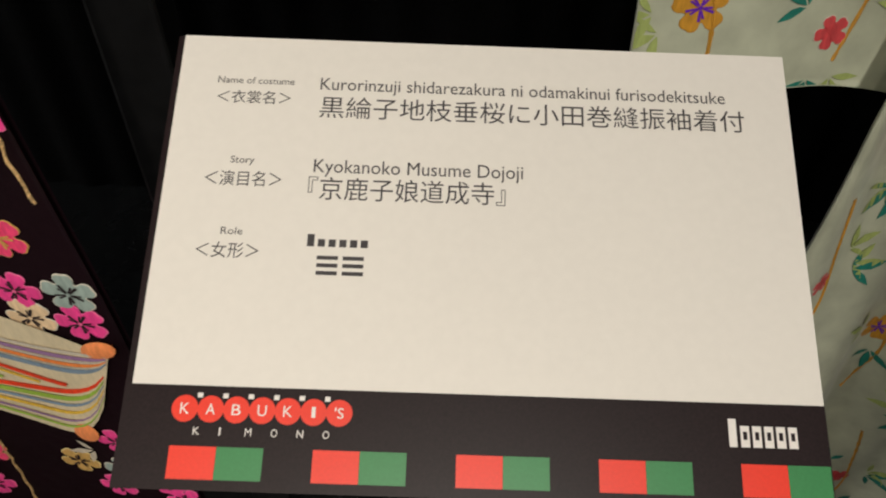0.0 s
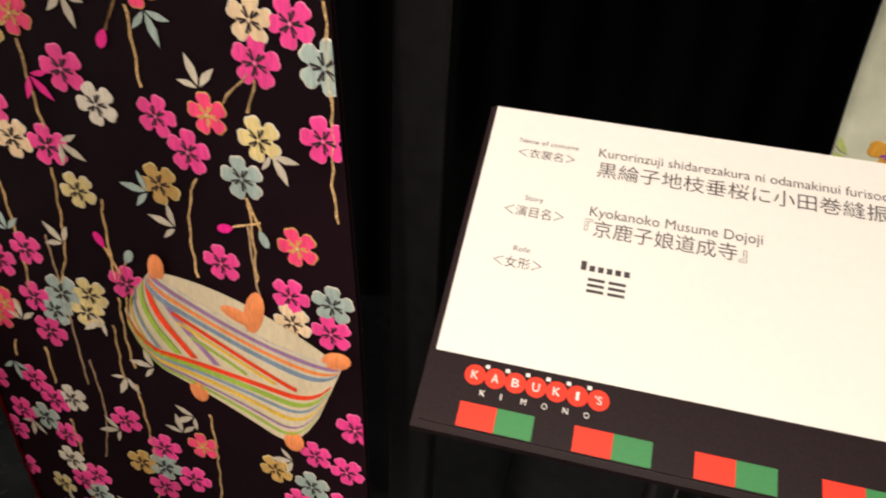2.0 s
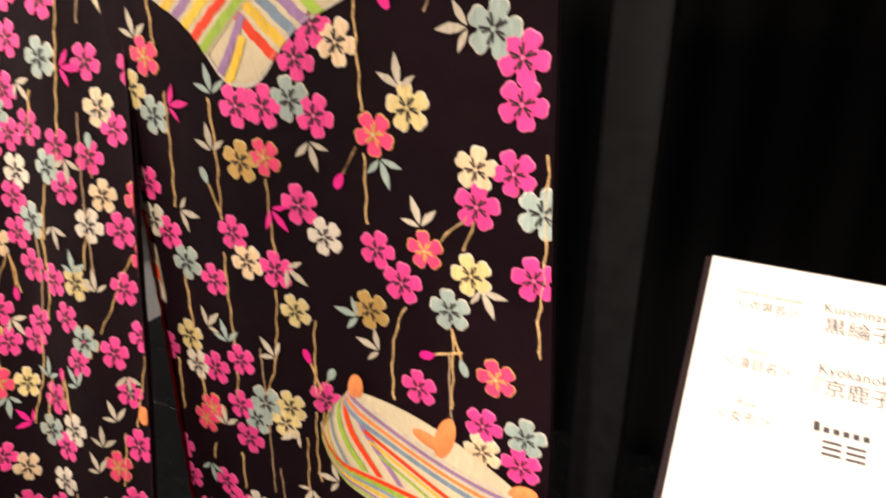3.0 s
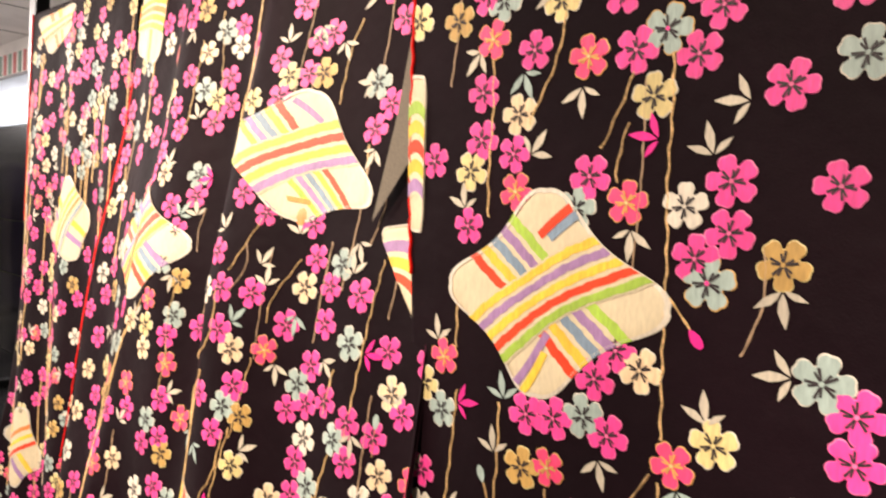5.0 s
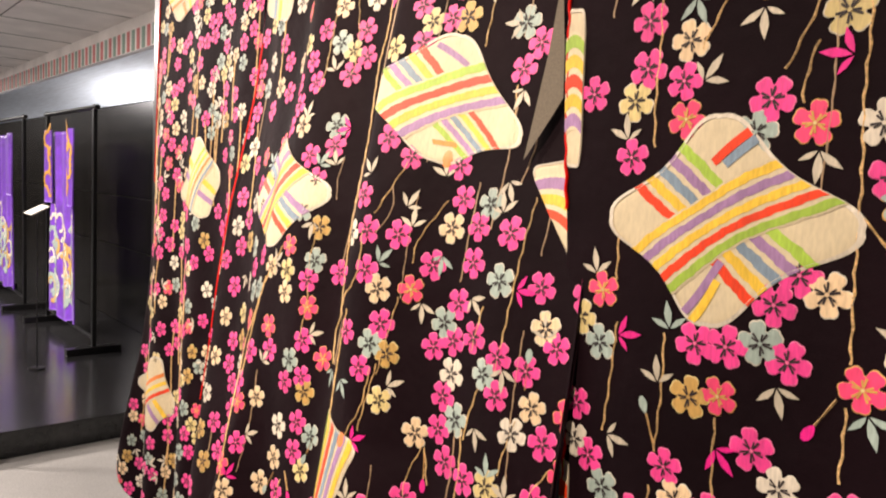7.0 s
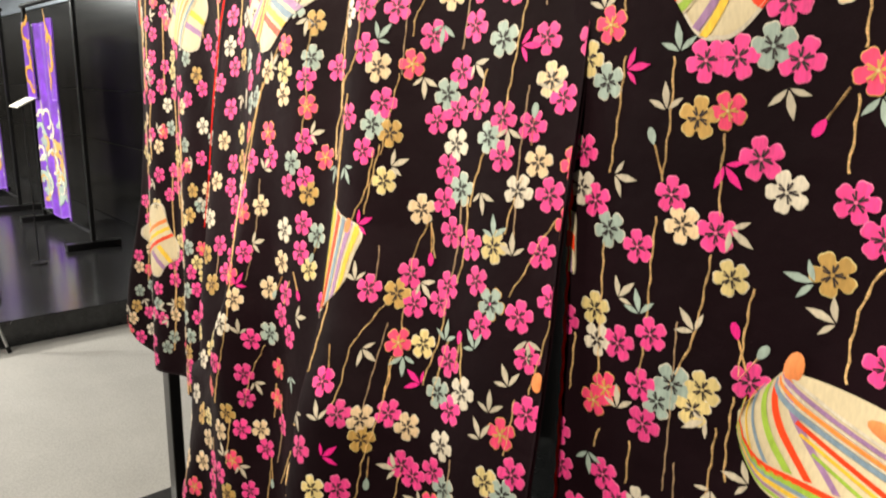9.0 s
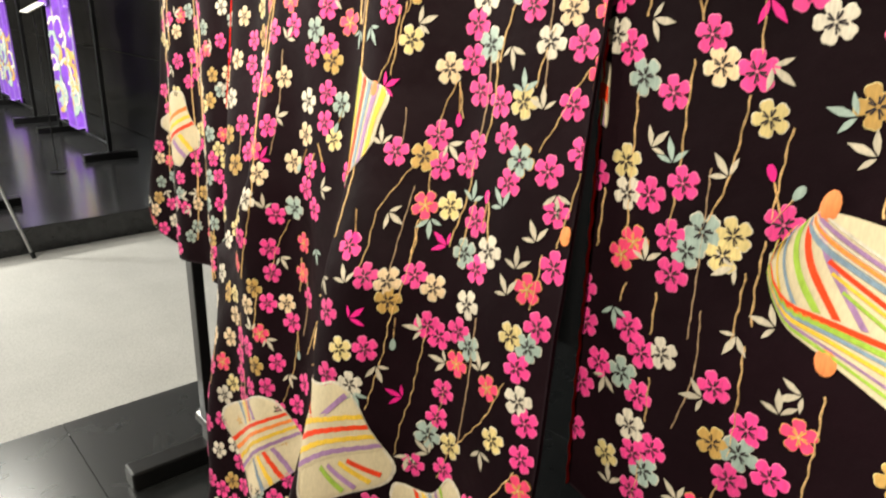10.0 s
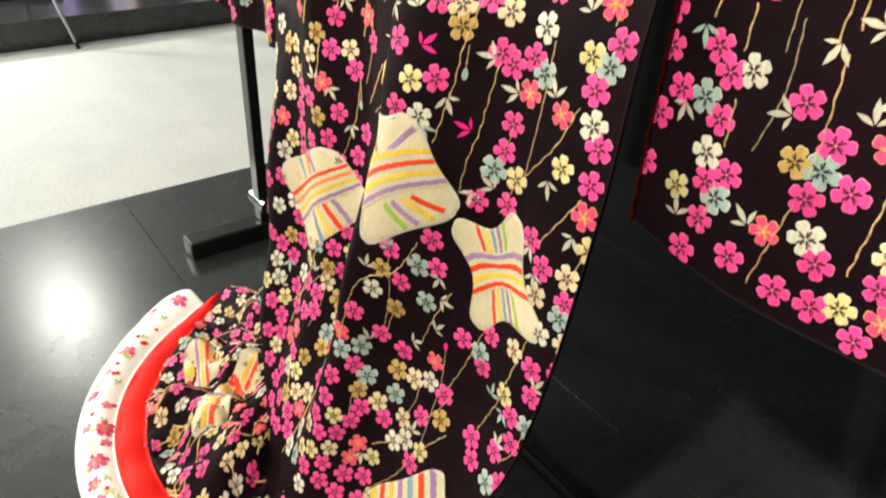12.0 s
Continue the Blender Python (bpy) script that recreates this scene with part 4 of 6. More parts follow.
blossoms(near_cloth, near_sleeve, [(-0.182, 1.318, 'p'), (-0.181, 1.292, 'p'), (-0.283, 1.262, 'r'), (-0.209, 1.25, 'c'), (-0.184, 1.251, 'p'), (-0.208, 1.226, 'p'), (-0.165, 1.229, 'g'), (-0.285, 1.18, 'p'), (-0.246, 1.188, 'r'), (-0.265, 1.159, 'p'), (-0.293, 1.13, 'o'), (-0.211, 1.178, 'y'), (-0.168, 1.185, 'p'), (-0.227, 1.148, 'g'), (-0.361, 1.113, 'y'), (-0.349, 1.202, 'p'), (-0.329, 1.181, 'w'), (-0.398, 1.228, 'o'), (-0.376, 1.234, 'r'), (-0.501, 1.196, 'p'), (-0.501, 1.164, 'w'), (-0.485, 1.155, 'p'), (-0.469, 1.133, 'g'), (-0.44, 1.123, 'p')])
blossoms(near_cloth, near_sleeve, [(-0.414, 1.169, 'p'), (-0.403, 1.147, 'c'), (-0.376, 1.145, 'p'), (-0.478, 1.061, 'y'), (-0.473, 1.034, 'w'), (-0.451, 1.037, 'p'), (-0.421, 1.053, 'p'), (-0.253, 1.076, 'p'), (-0.191, 1.105, 'r'), (-0.46, 0.993, 'r'), (-0.426, 1.007, 'p'), (-0.398, 1.018, 'g'), (-0.373, 1.021, 'y'), (-0.338, 1.038, 'p'), (-0.509, 1.043, 'p'), (-0.471, 0.978, 'r'), (-0.2, 1.063, 'p'), (-0.168, 1.064, 'g'), (-0.2, 1.04, 'c'), (-0.17, 1.039, 'p'), (-0.228, 0.876, 'o'), (-0.189, 0.909, 'p'), (-0.162, 0.901, 'p'), (-0.194, 0.87, 'g')])
blossoms(near_cloth, near_sleeve, [(-0.154, 0.95, 'p'), (-0.207, 0.845, 'p'), (-0.167, 0.857, 'p'), (-0.156, 0.836, 'p'), (-0.265, 0.795, 'c'), (-0.409, 0.999, 'g'), (-0.379, 1.003, 'y'), (-0.42, 0.975, 'p'), (-0.51, 0.934, 'p'), (-0.454, 0.913, 'p'), (-0.437, 0.895, 'p'), (-0.417, 0.902, 'w'), (-0.482, 0.866, 'p'), (-0.455, 0.867, 'g'), (-0.435, 0.853, 'p'), (-0.367, 0.891, 'p'), (-0.439, 0.819, 'w'), (-0.335, 0.866, 'p'), (-0.36, 0.842, 'o'), (-0.338, 0.842, 'g'), (-0.297, 0.878, 'r'), (-0.462, 0.775, 'y'), (-0.432, 0.793, 'p'), (-0.413, 0.808, 'p')])
blossoms(near_cloth, near_sleeve, [(-0.418, 0.782, 'g'), (-0.429, 0.754, 'p'), (-0.342, 0.815, 'p'), (-0.311, 0.833, 'p'), (-0.365, 0.773, 'r'), (-0.389, 0.733, 'p'), (-0.44, 0.715, 'p'), (-0.33, 0.782, 'w'), (-0.316, 0.764, 'p'), (-0.341, 0.723, 'p'), (-0.307, 0.724, 'p'), (-0.286, 0.735, 'y'), (-0.265, 0.713, 'p'), (-0.264, 0.767, 'p'), (-0.252, 0.741, 'r'), (-0.501, 0.836, 'p'), (-0.506, 0.783, 'p'), (-0.503, 0.9, 'p'), (-0.242, 1.569, 'o'), (-0.229, 1.497, 'p')])
leaves(body_cloth, back_panel, [(-0.896, 1.322, 'L', 250), (-0.703, 1.33, 'L', 90), (-0.598, 1.351, 'L', 90), (-0.668, 1.305, 'l', 280), (-0.57, 1.283, 'm', 0), (-0.624, 1.268, 'L', 330), (-0.685, 1.255, 'L', 290), (-0.532, 1.245, 'L', 100), (-0.88, 1.185, 'L', 20), (-0.772, 1.16, 'l', 290), (-0.711, 1.164, 'L', 30), (-0.575, 1.11, 'l', 90), (-0.746, 1.099, 'm', 30), (-0.734, 1.041, 'L', 110), (-0.551, 1.097, 'L', 110), (-0.665, 1.05, 'L', 330), (-0.878, 0.96, 'L', 20), (-0.985, 0.914, 'L', 110), (-0.71, 0.975, 'L', 320), (-0.668, 0.974, 'l', 270)])
leaves(body_cloth, back_panel, [(-0.621, 0.999, 'l', 90), (-0.971, 0.847, 'L', 320), (-0.881, 0.883, 'l', 280), (-0.643, 0.949, 'm', 160), (-0.734, 0.895, 'L', 120), (-0.55, 0.951, 'L', 90), (-0.522, 1.027, 'L', 280), (-0.976, 1.038, 'L', 20), (-0.994, 0.979, 'm', 60), (-0.833, 1.153, 'l', 280), (-0.729, 1.579, 'L', 90), (-0.691, 1.595, 'L', 290), (-0.66, 1.577, 'L', 300), (-0.625, 1.617, 'L', 170), (-0.614, 1.533, 'L', 180), (-0.6, 1.469, 'L', 260), (-0.712, 1.35, 'L', 60), (-0.872, 1.438, 'm', 180), (-0.597, 1.382, 'L', 280), (-0.676, 1.383, 'L', 110)])
leaves(body_cloth, back_panel, [(-0.942, 1.621, 'L', 230), (-1.013, 0.727, 'L', 120), (-0.988, 0.721, 'L', 320), (-0.726, 0.857, 'm', 30), (-0.695, 0.808, 'L', 280), (-0.717, 0.771, 'l', 300), (-0.952, 0.674, 'L', 300), (-0.656, 0.855, 'L', 160), (-0.626, 0.826, 'L', 180), (-0.576, 0.837, 'L', 100), (-0.669, 0.774, 'm', 170), (-0.565, 0.753, 'L', 280), (-0.638, 0.711, 'L', 150), (-0.519, 0.709, 'L', 260), (-0.558, 0.644, 'L', 280), (-0.689, 0.536, 'L', 340), (-0.73, 0.442, 'L', 30), (-0.555, 0.387, 'L', 90), (-0.561, 0.438, 'l', 270), (-0.52, 0.506, 'L', 70)])
leaves(body_cloth, back_panel, [(-0.995, 0.409, 'L', 120), (-1.087, 0.334, 'L', 90), (-0.79, 0.419, 'L', 130), (-0.769, 0.222, 'L', 290)])
blossoms(body_cloth, back_panel, [(-1.057, 1.704, 'p'), (-1.015, 1.699, 'y'), (-0.951, 1.668, 'p'), (-0.953, 1.638, 'p'), (-0.928, 1.646, 'o'), (-0.89, 1.617, 'g'), (-0.885, 1.66, 'p'), (-0.864, 1.672, 'p'), (-0.818, 1.67, 'p'), (-0.743, 1.645, 'y'), (-0.718, 1.619, 'p'), (-0.658, 1.641, 'p'), (-0.609, 1.625, 'p'), (-0.591, 1.639, 'p'), (-0.586, 1.592, 'p'), (-0.864, 1.622, 'p'), (-0.864, 1.597, 'w'), (-0.823, 1.594, 'p'), (-0.691, 1.58, 'p'), (-0.676, 1.587, 'p'), (-0.935, 1.563, 'p'), (-0.907, 1.545, 'g'), (-0.889, 1.534, 'y'), (-0.874, 1.559, 'p')])
blossoms(body_cloth, back_panel, [(-0.868, 1.526, 'p'), (-0.974, 1.549, 'y'), (-0.953, 1.525, 'p'), (-0.888, 1.505, 'p'), (-0.736, 1.563, 'p'), (-0.72, 1.544, 'y'), (-0.698, 1.546, 'p'), (-0.681, 1.546, 'o'), (-0.764, 1.519, 'y'), (-0.727, 1.522, 'p'), (-0.61, 1.533, 'g'), (-0.605, 1.488, 'p'), (-0.589, 1.512, 'p'), (-0.891, 1.441, 'g'), (-0.888, 1.416, 'p'), (-0.747, 1.422, 'p'), (-0.716, 1.403, 'p'), (-0.769, 1.36, 'p'), (-0.753, 1.324, 'p'), (-0.716, 1.322, 'p'), (-0.781, 1.319, 'w'), (-0.66, 1.333, 'c'), (-0.662, 1.395, 'p'), (-0.651, 1.362, 'p')])
blossoms(body_cloth, back_panel, [(-0.615, 1.359, 'g'), (-0.626, 1.337, 'p'), (-0.585, 1.334, 'p'), (-0.677, 1.294, 'p'), (-0.627, 1.302, 'p'), (-0.85, 1.264, 'p'), (-0.749, 1.282, 'p'), (-0.732, 1.264, 'c'), (-0.697, 1.267, 'r'), (-0.64, 1.26, 'p'), (-0.59, 1.289, 'g'), (-0.656, 1.239, 'g'), (-0.614, 1.232, 'p'), (-0.666, 1.213, 'p'), (-0.642, 1.223, 'p'), (-0.77, 1.213, 'p'), (-0.724, 1.228, 'p'), (-0.734, 1.206, 'g'), (-0.714, 1.198, 'o'), (-0.744, 1.178, 'p'), (-0.639, 1.191, 'w'), (-0.595, 1.201, 'g'), (-0.58, 1.22, 'p'), (-0.647, 1.167, 'p')])
blossoms(body_cloth, back_panel, [(-0.577, 1.185, 'p'), (-0.717, 1.149, 'y'), (-0.887, 1.316, 'o'), (-0.887, 1.275, 'g'), (-0.931, 1.29, 'r'), (-0.931, 1.259, 'y'), (-0.893, 1.251, 'p'), (-0.931, 1.231, 'c'), (-0.887, 1.218, 'r'), (-0.961, 1.183, 'r'), (-0.888, 1.177, 'p'), (-0.907, 1.15, 'g'), (-0.855, 1.16, 'r'), (-0.913, 1.121, 'p'), (-0.876, 1.116, 'o'), (-1.132, 1.309, 'p'), (-0.994, 1.144, 'p'), (-1.049, 1.493, 'p'), (-0.967, 1.469, 'p'), (-1.082, 1.503, 'c'), (-1.1, 1.47, 'p'), (-1.087, 1.566, 'p'), (-1.126, 1.544, 'w'), (-1.108, 1.735, 'p')])
blossoms(body_cloth, back_panel, [(-1.175, 1.588, 'p'), (-1.109, 1.597, 'g'), (-1.065, 1.651, 'p'), (-1.226, 1.589, 'y'), (-1.26, 1.559, 'p'), (-1.143, 1.506, 'g'), (-1.172, 1.472, 'p'), (-1.27, 1.618, 'p'), (-1.265, 1.503, 'w'), (-1.186, 1.445, 'p'), (-1.178, 1.392, 'y'), (-1.164, 1.34, 'p'), (-1.115, 1.277, 'o'), (-1.048, 1.247, 'p'), (-1.001, 1.226, 'g'), (-1.009, 1.269, 'p'), (-1.151, 1.205, 'p'), (-1.108, 1.171, 'y'), (-1.133, 1.125, 'p'), (-1.01, 1.1, 'p'), (-0.967, 1.089, 'c'), (-0.52, 1.239, 'p'), (-0.534, 1.254, 'c'), (-0.537, 1.183, 'c')])
blossoms(body_cloth, back_panel, [(-0.626, 1.149, 'g'), (-0.675, 1.123, 'c'), (-0.648, 1.134, 'p'), (-0.634, 1.105, 'p'), (-0.604, 1.098, 'p'), (-0.574, 1.102, 'y'), (-0.717, 1.036, 'p'), (-0.676, 1.057, 'p'), (-0.687, 1.035, 'o'), (-0.667, 1.027, 'p'), (-0.629, 1.053, 'p'), (-0.637, 1.034, 'p'), (-0.567, 1.05, 'G'), (-0.589, 1.067, 'p'), (-0.535, 1.045, 'p'), (-0.576, 1.027, 'p'), (-0.676, 0.986, 'r'), (-0.649, 0.989, 'y'), (-0.612, 0.982, 'p'), (-0.62, 0.947, 'g'), (-0.587, 0.958, 'w'), (-0.67, 0.914, 'p'), (-0.715, 0.906, 'p'), (-0.693, 0.904, 'c')])
blossoms(body_cloth, back_panel, [(-0.825, 0.99, 'p'), (-0.742, 0.934, 'p'), (-0.6, 0.936, 'p'), (-0.649, 0.904, 'c'), (-0.881, 1.078, 'p'), (-0.855, 1.067, 'g'), (-0.881, 1.042, 'p'), (-0.862, 1.024, 'y'), (-0.921, 1.022, 'c'), (-0.883, 1.133, 'p'), (-0.917, 0.953, 'p'), (-0.972, 0.908, 'p'), (-0.945, 0.921, 'g'), (-0.893, 0.931, 'p'), (-0.929, 0.875, 'r'), (-0.914, 0.801, 'p'), (-1.009, 0.794, 'o'), (-0.998, 1.076, 'r'), (-0.987, 1.025, 'p'), (-0.987, 0.775, 'p'), (-0.961, 0.779, 'c'), (-0.757, 0.856, 'p'), (-0.951, 0.753, 'p'), (-1.061, 0.698, 'p')])
blossoms(body_cloth, back_panel, [(-1.005, 0.673, 'o'), (-0.97, 0.687, 'p'), (-1.021, 0.632, 'p'), (-0.984, 0.645, 'p'), (-1.092, 0.604, 'y'), (-0.733, 0.819, 'y'), (-0.707, 0.825, 'p'), (-0.749, 0.783, 'p'), (-0.72, 0.78, 'w'), (-0.69, 0.883, 'o'), (-0.651, 0.862, 'p'), (-0.638, 0.853, 'p'), (-0.613, 0.866, 'p'), (-0.597, 0.855, 'g'), (-0.605, 0.898, 'w'), (-0.543, 0.887, 'y'), (-0.523, 0.882, 'g'), (-0.532, 0.858, 'p'), (-0.516, 0.904, 'p'), (-0.612, 0.83, 'r'), (-0.564, 0.824, 'r'), (-0.627, 0.792, 'p'), (-0.526, 0.825, 'w'), (-0.515, 0.806, 'p')])
blossoms(body_cloth, back_panel, [(-0.632, 0.759, 'p'), (-0.641, 0.735, 'g'), (-0.611, 0.733, 'y'), (-0.55, 0.772, 'y'), (-0.656, 0.691, 'p'), (-0.514, 0.768, 'p'), (-0.618, 0.699, 'p'), (-0.512, 0.734, 'r'), (-0.572, 0.679, 'p'), (-0.548, 0.656, 'p'), (-0.703, 0.621, 'p'), (-0.76, 0.586, 'p'), (-0.964, 0.465, 'p'), (-0.773, 0.549, 'o'), (-0.721, 0.575, 'g'), (-0.695, 0.582, 'p'), (-0.786, 0.511, 'w'), (-0.746, 0.538, 'p'), (-0.968, 0.401, 'c'), (-0.971, 0.427, 'o'), (-1.075, 0.317, 'y'), (-0.755, 0.489, 'o'), (-0.709, 0.522, 'g'), (-0.978, 0.346, 'p')])
blossoms(body_cloth, back_panel, [(-0.811, 0.463, 'p'), (-1.014, 0.292, 'r'), (-0.94, 0.322, 'g'), (-0.514, 0.661, 'c'), (-0.511, 0.611, 'g'), (-0.509, 0.631, 'p'), (-0.801, 0.403, 'g'), (-0.776, 0.435, 'p'), (-0.744, 0.418, 'p'), (-0.749, 0.38, 'o'), (-0.806, 0.369, 'p'), (-0.787, 0.355, 'g'), (-0.941, 0.296, 'o'), (-0.65, 0.493, 'p'), (-0.608, 0.522, 'p'), (-0.621, 0.487, 'g'), (-0.613, 0.47, 'p'), (-0.563, 0.533, 'c'), (-0.688, 0.432, 'r'), (-0.692, 0.395, 'w'), (-0.663, 0.39, 'p'), (-0.564, 0.463, 'y'), (-0.522, 0.493, 'p'), (-0.793, 0.328, 'o')])
blossoms(body_cloth, back_panel, [(-0.935, 0.216, 'c'), (-0.985, 0.186, 'o'), (-0.793, 0.272, 'p'), (-0.75, 0.294, 'p'), (-0.815, 0.274, 'y'), (-0.655, 0.354, 'o'), (-0.601, 0.363, 'p'), (-0.556, 0.378, 'p'), (-0.751, 0.222, 'y'), (-0.681, 0.263, 'p'), (-0.781, 0.207, 'r'), (-0.839, 0.197, 'y'), (-0.814, 0.184, 'p'), (-0.846, 0.123, 'w'), (-0.55, 0.334, 'g'), (-0.588, 0.337, 'p'), (-1.029, 0.204, 'p'), (-1.064, 0.227, 'c')])
spool(near_cloth, near_sleeve, [(-0.478, 1.357), (-0.39, 1.436), (-0.289, 1.36), (-0.39, 1.282)], "yvyrg", "rybvg", waist=0.14, skew=0.11, extra=((-0.97, -0.62, -0.28, -0.42, "v"), (-0.97, -0.76, -0.45, -0.56, "y"), (0.46, 0.56, 0.97, 0.53, "r"), (0.54, 0.45, 0.98, 0.43, "b")))
spool(body_cloth, back_panel, [(-0.816, 1.480), (-0.685, 1.53), (-0.593, 1.421), (-0.69, 1.398)], "gryv", "gvbyr", waist=0.11, extra=((0.55, 0.9, 0.75, 0.4, "v"), (-0.6, -0.55, -0.3, -0.75, "o")))
spool(body_cloth, back_panel, [(-1.092, 1.336), (-1.011, 1.428), (-0.879, 1.358), (-0.984, 1.283)], "vyry", "rybv")
spool(body_cloth, back_panel, [(-1.19, 1.725), (-1.089, 1.728), (-1.085, 1.604), (-1.185, 1.63)], "yoyg", "by", waist=0.0)
spool(body_cloth, back_panel, [(-0.574, 1.392), (-0.531, 1.399), (-0.518, 1.318), (-0.536, 1.34)], "vyr", "", waist=0.0)
spool(body_cloth, back_panel, [(-1.115, 0.548), (-0.985, 0.628), (-0.90, 0.565), (-1.03, 0.432)], "royv", "byrv", thick=0.45, waist=0.04)
spool(body_cloth, back_panel, [(-0.80, 0.750), (-0.728, 0.774), (-0.674, 0.672), (-0.80, 0.580)], "yryv", "", thick=0.45, waist=0.06, extra=((-0.85, 0.80, -0.45, 0.38, "r"), (0.85, 0.72, -0.1, 0.42, "v"), (-0.15, -0.40, 0.25, -0.92, "v"), (-0.35, -0.40, 0.02, -0.92, "g"), (0.30, -0.40, 0.72, -0.80, "r"), (0.12, -0.40, 0.52, -0.88, "y")))
spool(body_cloth, back_panel, [(-0.679, 0.652), (-0.599, 0.692), (-0.528, 0.574), (-0.637, 0.522)], "vryr", "rybvg", thick=0.5, waist=0.27)
spool(body_cloth, back_panel, [(-0.738, 0.167), (-0.632, 0.287), (-0.585, 0.224), (-0.721, 0.078)], "", "yryvbrv", thick=0.5)
spool(body_cloth, back_panel, [(-0.812, 1.114), (-0.738, 1.092), (-0.752, 1.036), (-0.808, 0.980)], "", "gyrbvy")
spool(far_cloth, far_sleeve, [(-1.627, 1.735), (-1.451, 1.742), (-1.468, 1.697), (-1.553, 1.664)], "yo", "oy", thick=0.45)
spool(far_cloth, far_sleeve, [(-1.51, 1.329), (-1.416, 1.44), (-1.338, 1.369), (-1.375, 1.295)], "gyob", "vy", thick=0.45)
spool(far_cloth, far_sleeve, [(-1.683, 0.923), (-1.542, 1.008), (-1.494, 0.911), (-1.552, 0.856)], "oyr", "vy", thick=0.45, waist=0.12)
spool(near_cloth, near_sleeve, [(-0.533, 1.52), (-0.515, 1.518), (-0.512, 1.403), (-0.527, 1.404)], "gyryv", "", waist=0.0)
spool(near_cloth, near_sleeve, [(-0.514, 1.142), (-0.506, 1.138), (-0.503, 1.088), (-0.513, 1.09)], "r", "gv")
pegs(body_cloth, back_panel, [(-0.759, 1.096), (-0.505, 0.993), (-0.678, 1.401)])
bowl_spool(near_cloth, near_sleeve, -0.237, 1.04, 0.080, -0.28)
buds(near_cloth, near_sleeve, [(-0.273, 1.345, 'p', 310), (-0.313, 1.226, 'p', 240), (-0.245, 1.107, 'p', 200), (-0.353, 1.074, 'p', 110), (-0.435, 1.212, 'g', 110), (-0.332, 1.063, 'g', 60), (-0.216, 1.106, 'g', 290)])
buds(body_cloth, back_panel, [(-0.657, 1.075, 'p', 280), (-0.738, 0.943, 'p', 290), (-0.877, 0.989, 'p', 300), (-0.934, 0.978, 'g', 240), (-0.601, 1.008, 'p', 90), (-0.547, 1.227, 'g', 90), (-0.86, 1.039, 'g', 250), (-0.936, 0.708, 'g', 280), (-0.682, 0.835, 'g', 270), (-0.673, 0.466, 'p', 90)])
blossoms(near_cloth, near_sleeve, [(-0.422, 1.674, 'p'), (-0.495, 1.679, 'p'), (-0.325, 1.721, 'r'), (-0.24, 1.708, 'r'), (-0.419, 1.712, 'w'), (-0.209, 1.677, 'p'), (-0.381, 1.669, 'y'), (-0.464, 1.699, 'y'), (-0.231, 1.61, 'o'), (-0.423, 1.636, 'c'), (-0.362, 1.705, 'c'), (-0.198, 1.594, 'y'), (-0.293, 1.705, 'w'), (-0.327, 1.679, 'p'), (-0.199, 1.44, 'p'), (-0.268, 1.631, 'r'), (-0.201, 1.549, 'p'), (-0.481, 1.645, 'o'), (-0.25, 1.665, 'y'), (-0.192, 1.511, 'g'), (-0.355, 1.637, 'w'), (-0.191, 1.729, 'r'), (-0.496, 1.725, 'c'), (-0.188, 1.64, 'p')])
blossoms(near_cloth, near_sleeve, [(-0.317, 1.635, 'p'), (-0.294, 1.664, 'o')])
blossoms(body_cloth, back_panel, [(-0.544, 1.289, 'p'), (-1.149, 0.514, 'p'), (-0.946, 0.141, 'p'), (-1.093, 0.823, 'p'), (-1.025, 0.451, 'p'), (-0.984, 1.498, 'p'), (-0.934, 0.592, 'p'), (-1.002, 1.599, 'r'), (-0.704, 0.125, 'r'), (-0.889, 0.224, 'r'), (-1.063, 0.867, 'p'), (-1.033, 0.134, 'p'), (-0.522, 1.105, 'p'), (-1.011, 1.53, 'c'), (-0.965, 0.614, 'p'), (-0.97, 1.259, 'c'), (-1.111, 0.375, 'w')])
blossoms(body_cloth, back_panel, [(-0.518, 0.447, 'g'), (-1.083, 0.758, 'y'), (-0.906, 0.174, 'w'), (-1.177, 1.037, 'w'), (-0.932, 0.831, 'r'), (-1.066, 1.274, 'g'), (-0.534, 0.936, 'r'), (-1.028, 0.865, 'p'), (-0.902, 0.56, 'p'), (-0.875, 0.324, 'g'), (-0.52, 1.011, 'p'), (-0.743, 0.342, 'g'), (-0.981, 0.821, 'p'), (-0.995, 0.961, 'c'), (-1.078, 0.543, 'r'), (-1.175, 0.982, 'o'), (-1.183, 0.6, 'o')])
blossoms(body_cloth, back_panel, [(-1.08, 1.222, 'w'), (-0.532, 0.579, 'w'), (-1.008, 0.992, 'r'), (-1.092, 0.937, 'p'), (-0.882, 0.15, 'g'), (-1.148, 1.266, 'p'), (-1.038, 0.896, 'y'), (-0.917, 0.671, 'p'), (-1.029, 0.414, 'c'), (-0.905, 0.371, 'y'), (-1.108, 0.992, 'p'), (-1.144, 0.619, 'p'), (-1.016, 0.378, 'p'), (-0.921, 0.411, 'p'), (-1.154, 0.768, 'w'), (-1.05, 1.621, 'w'), (-1.054, 1.132, 'p'), (-0.918, 0.253, 'p'), (-0.833, 0.339, 'p'), (-0.521, 1.156, 'p'), (-0.919, 1.403, 'p')])
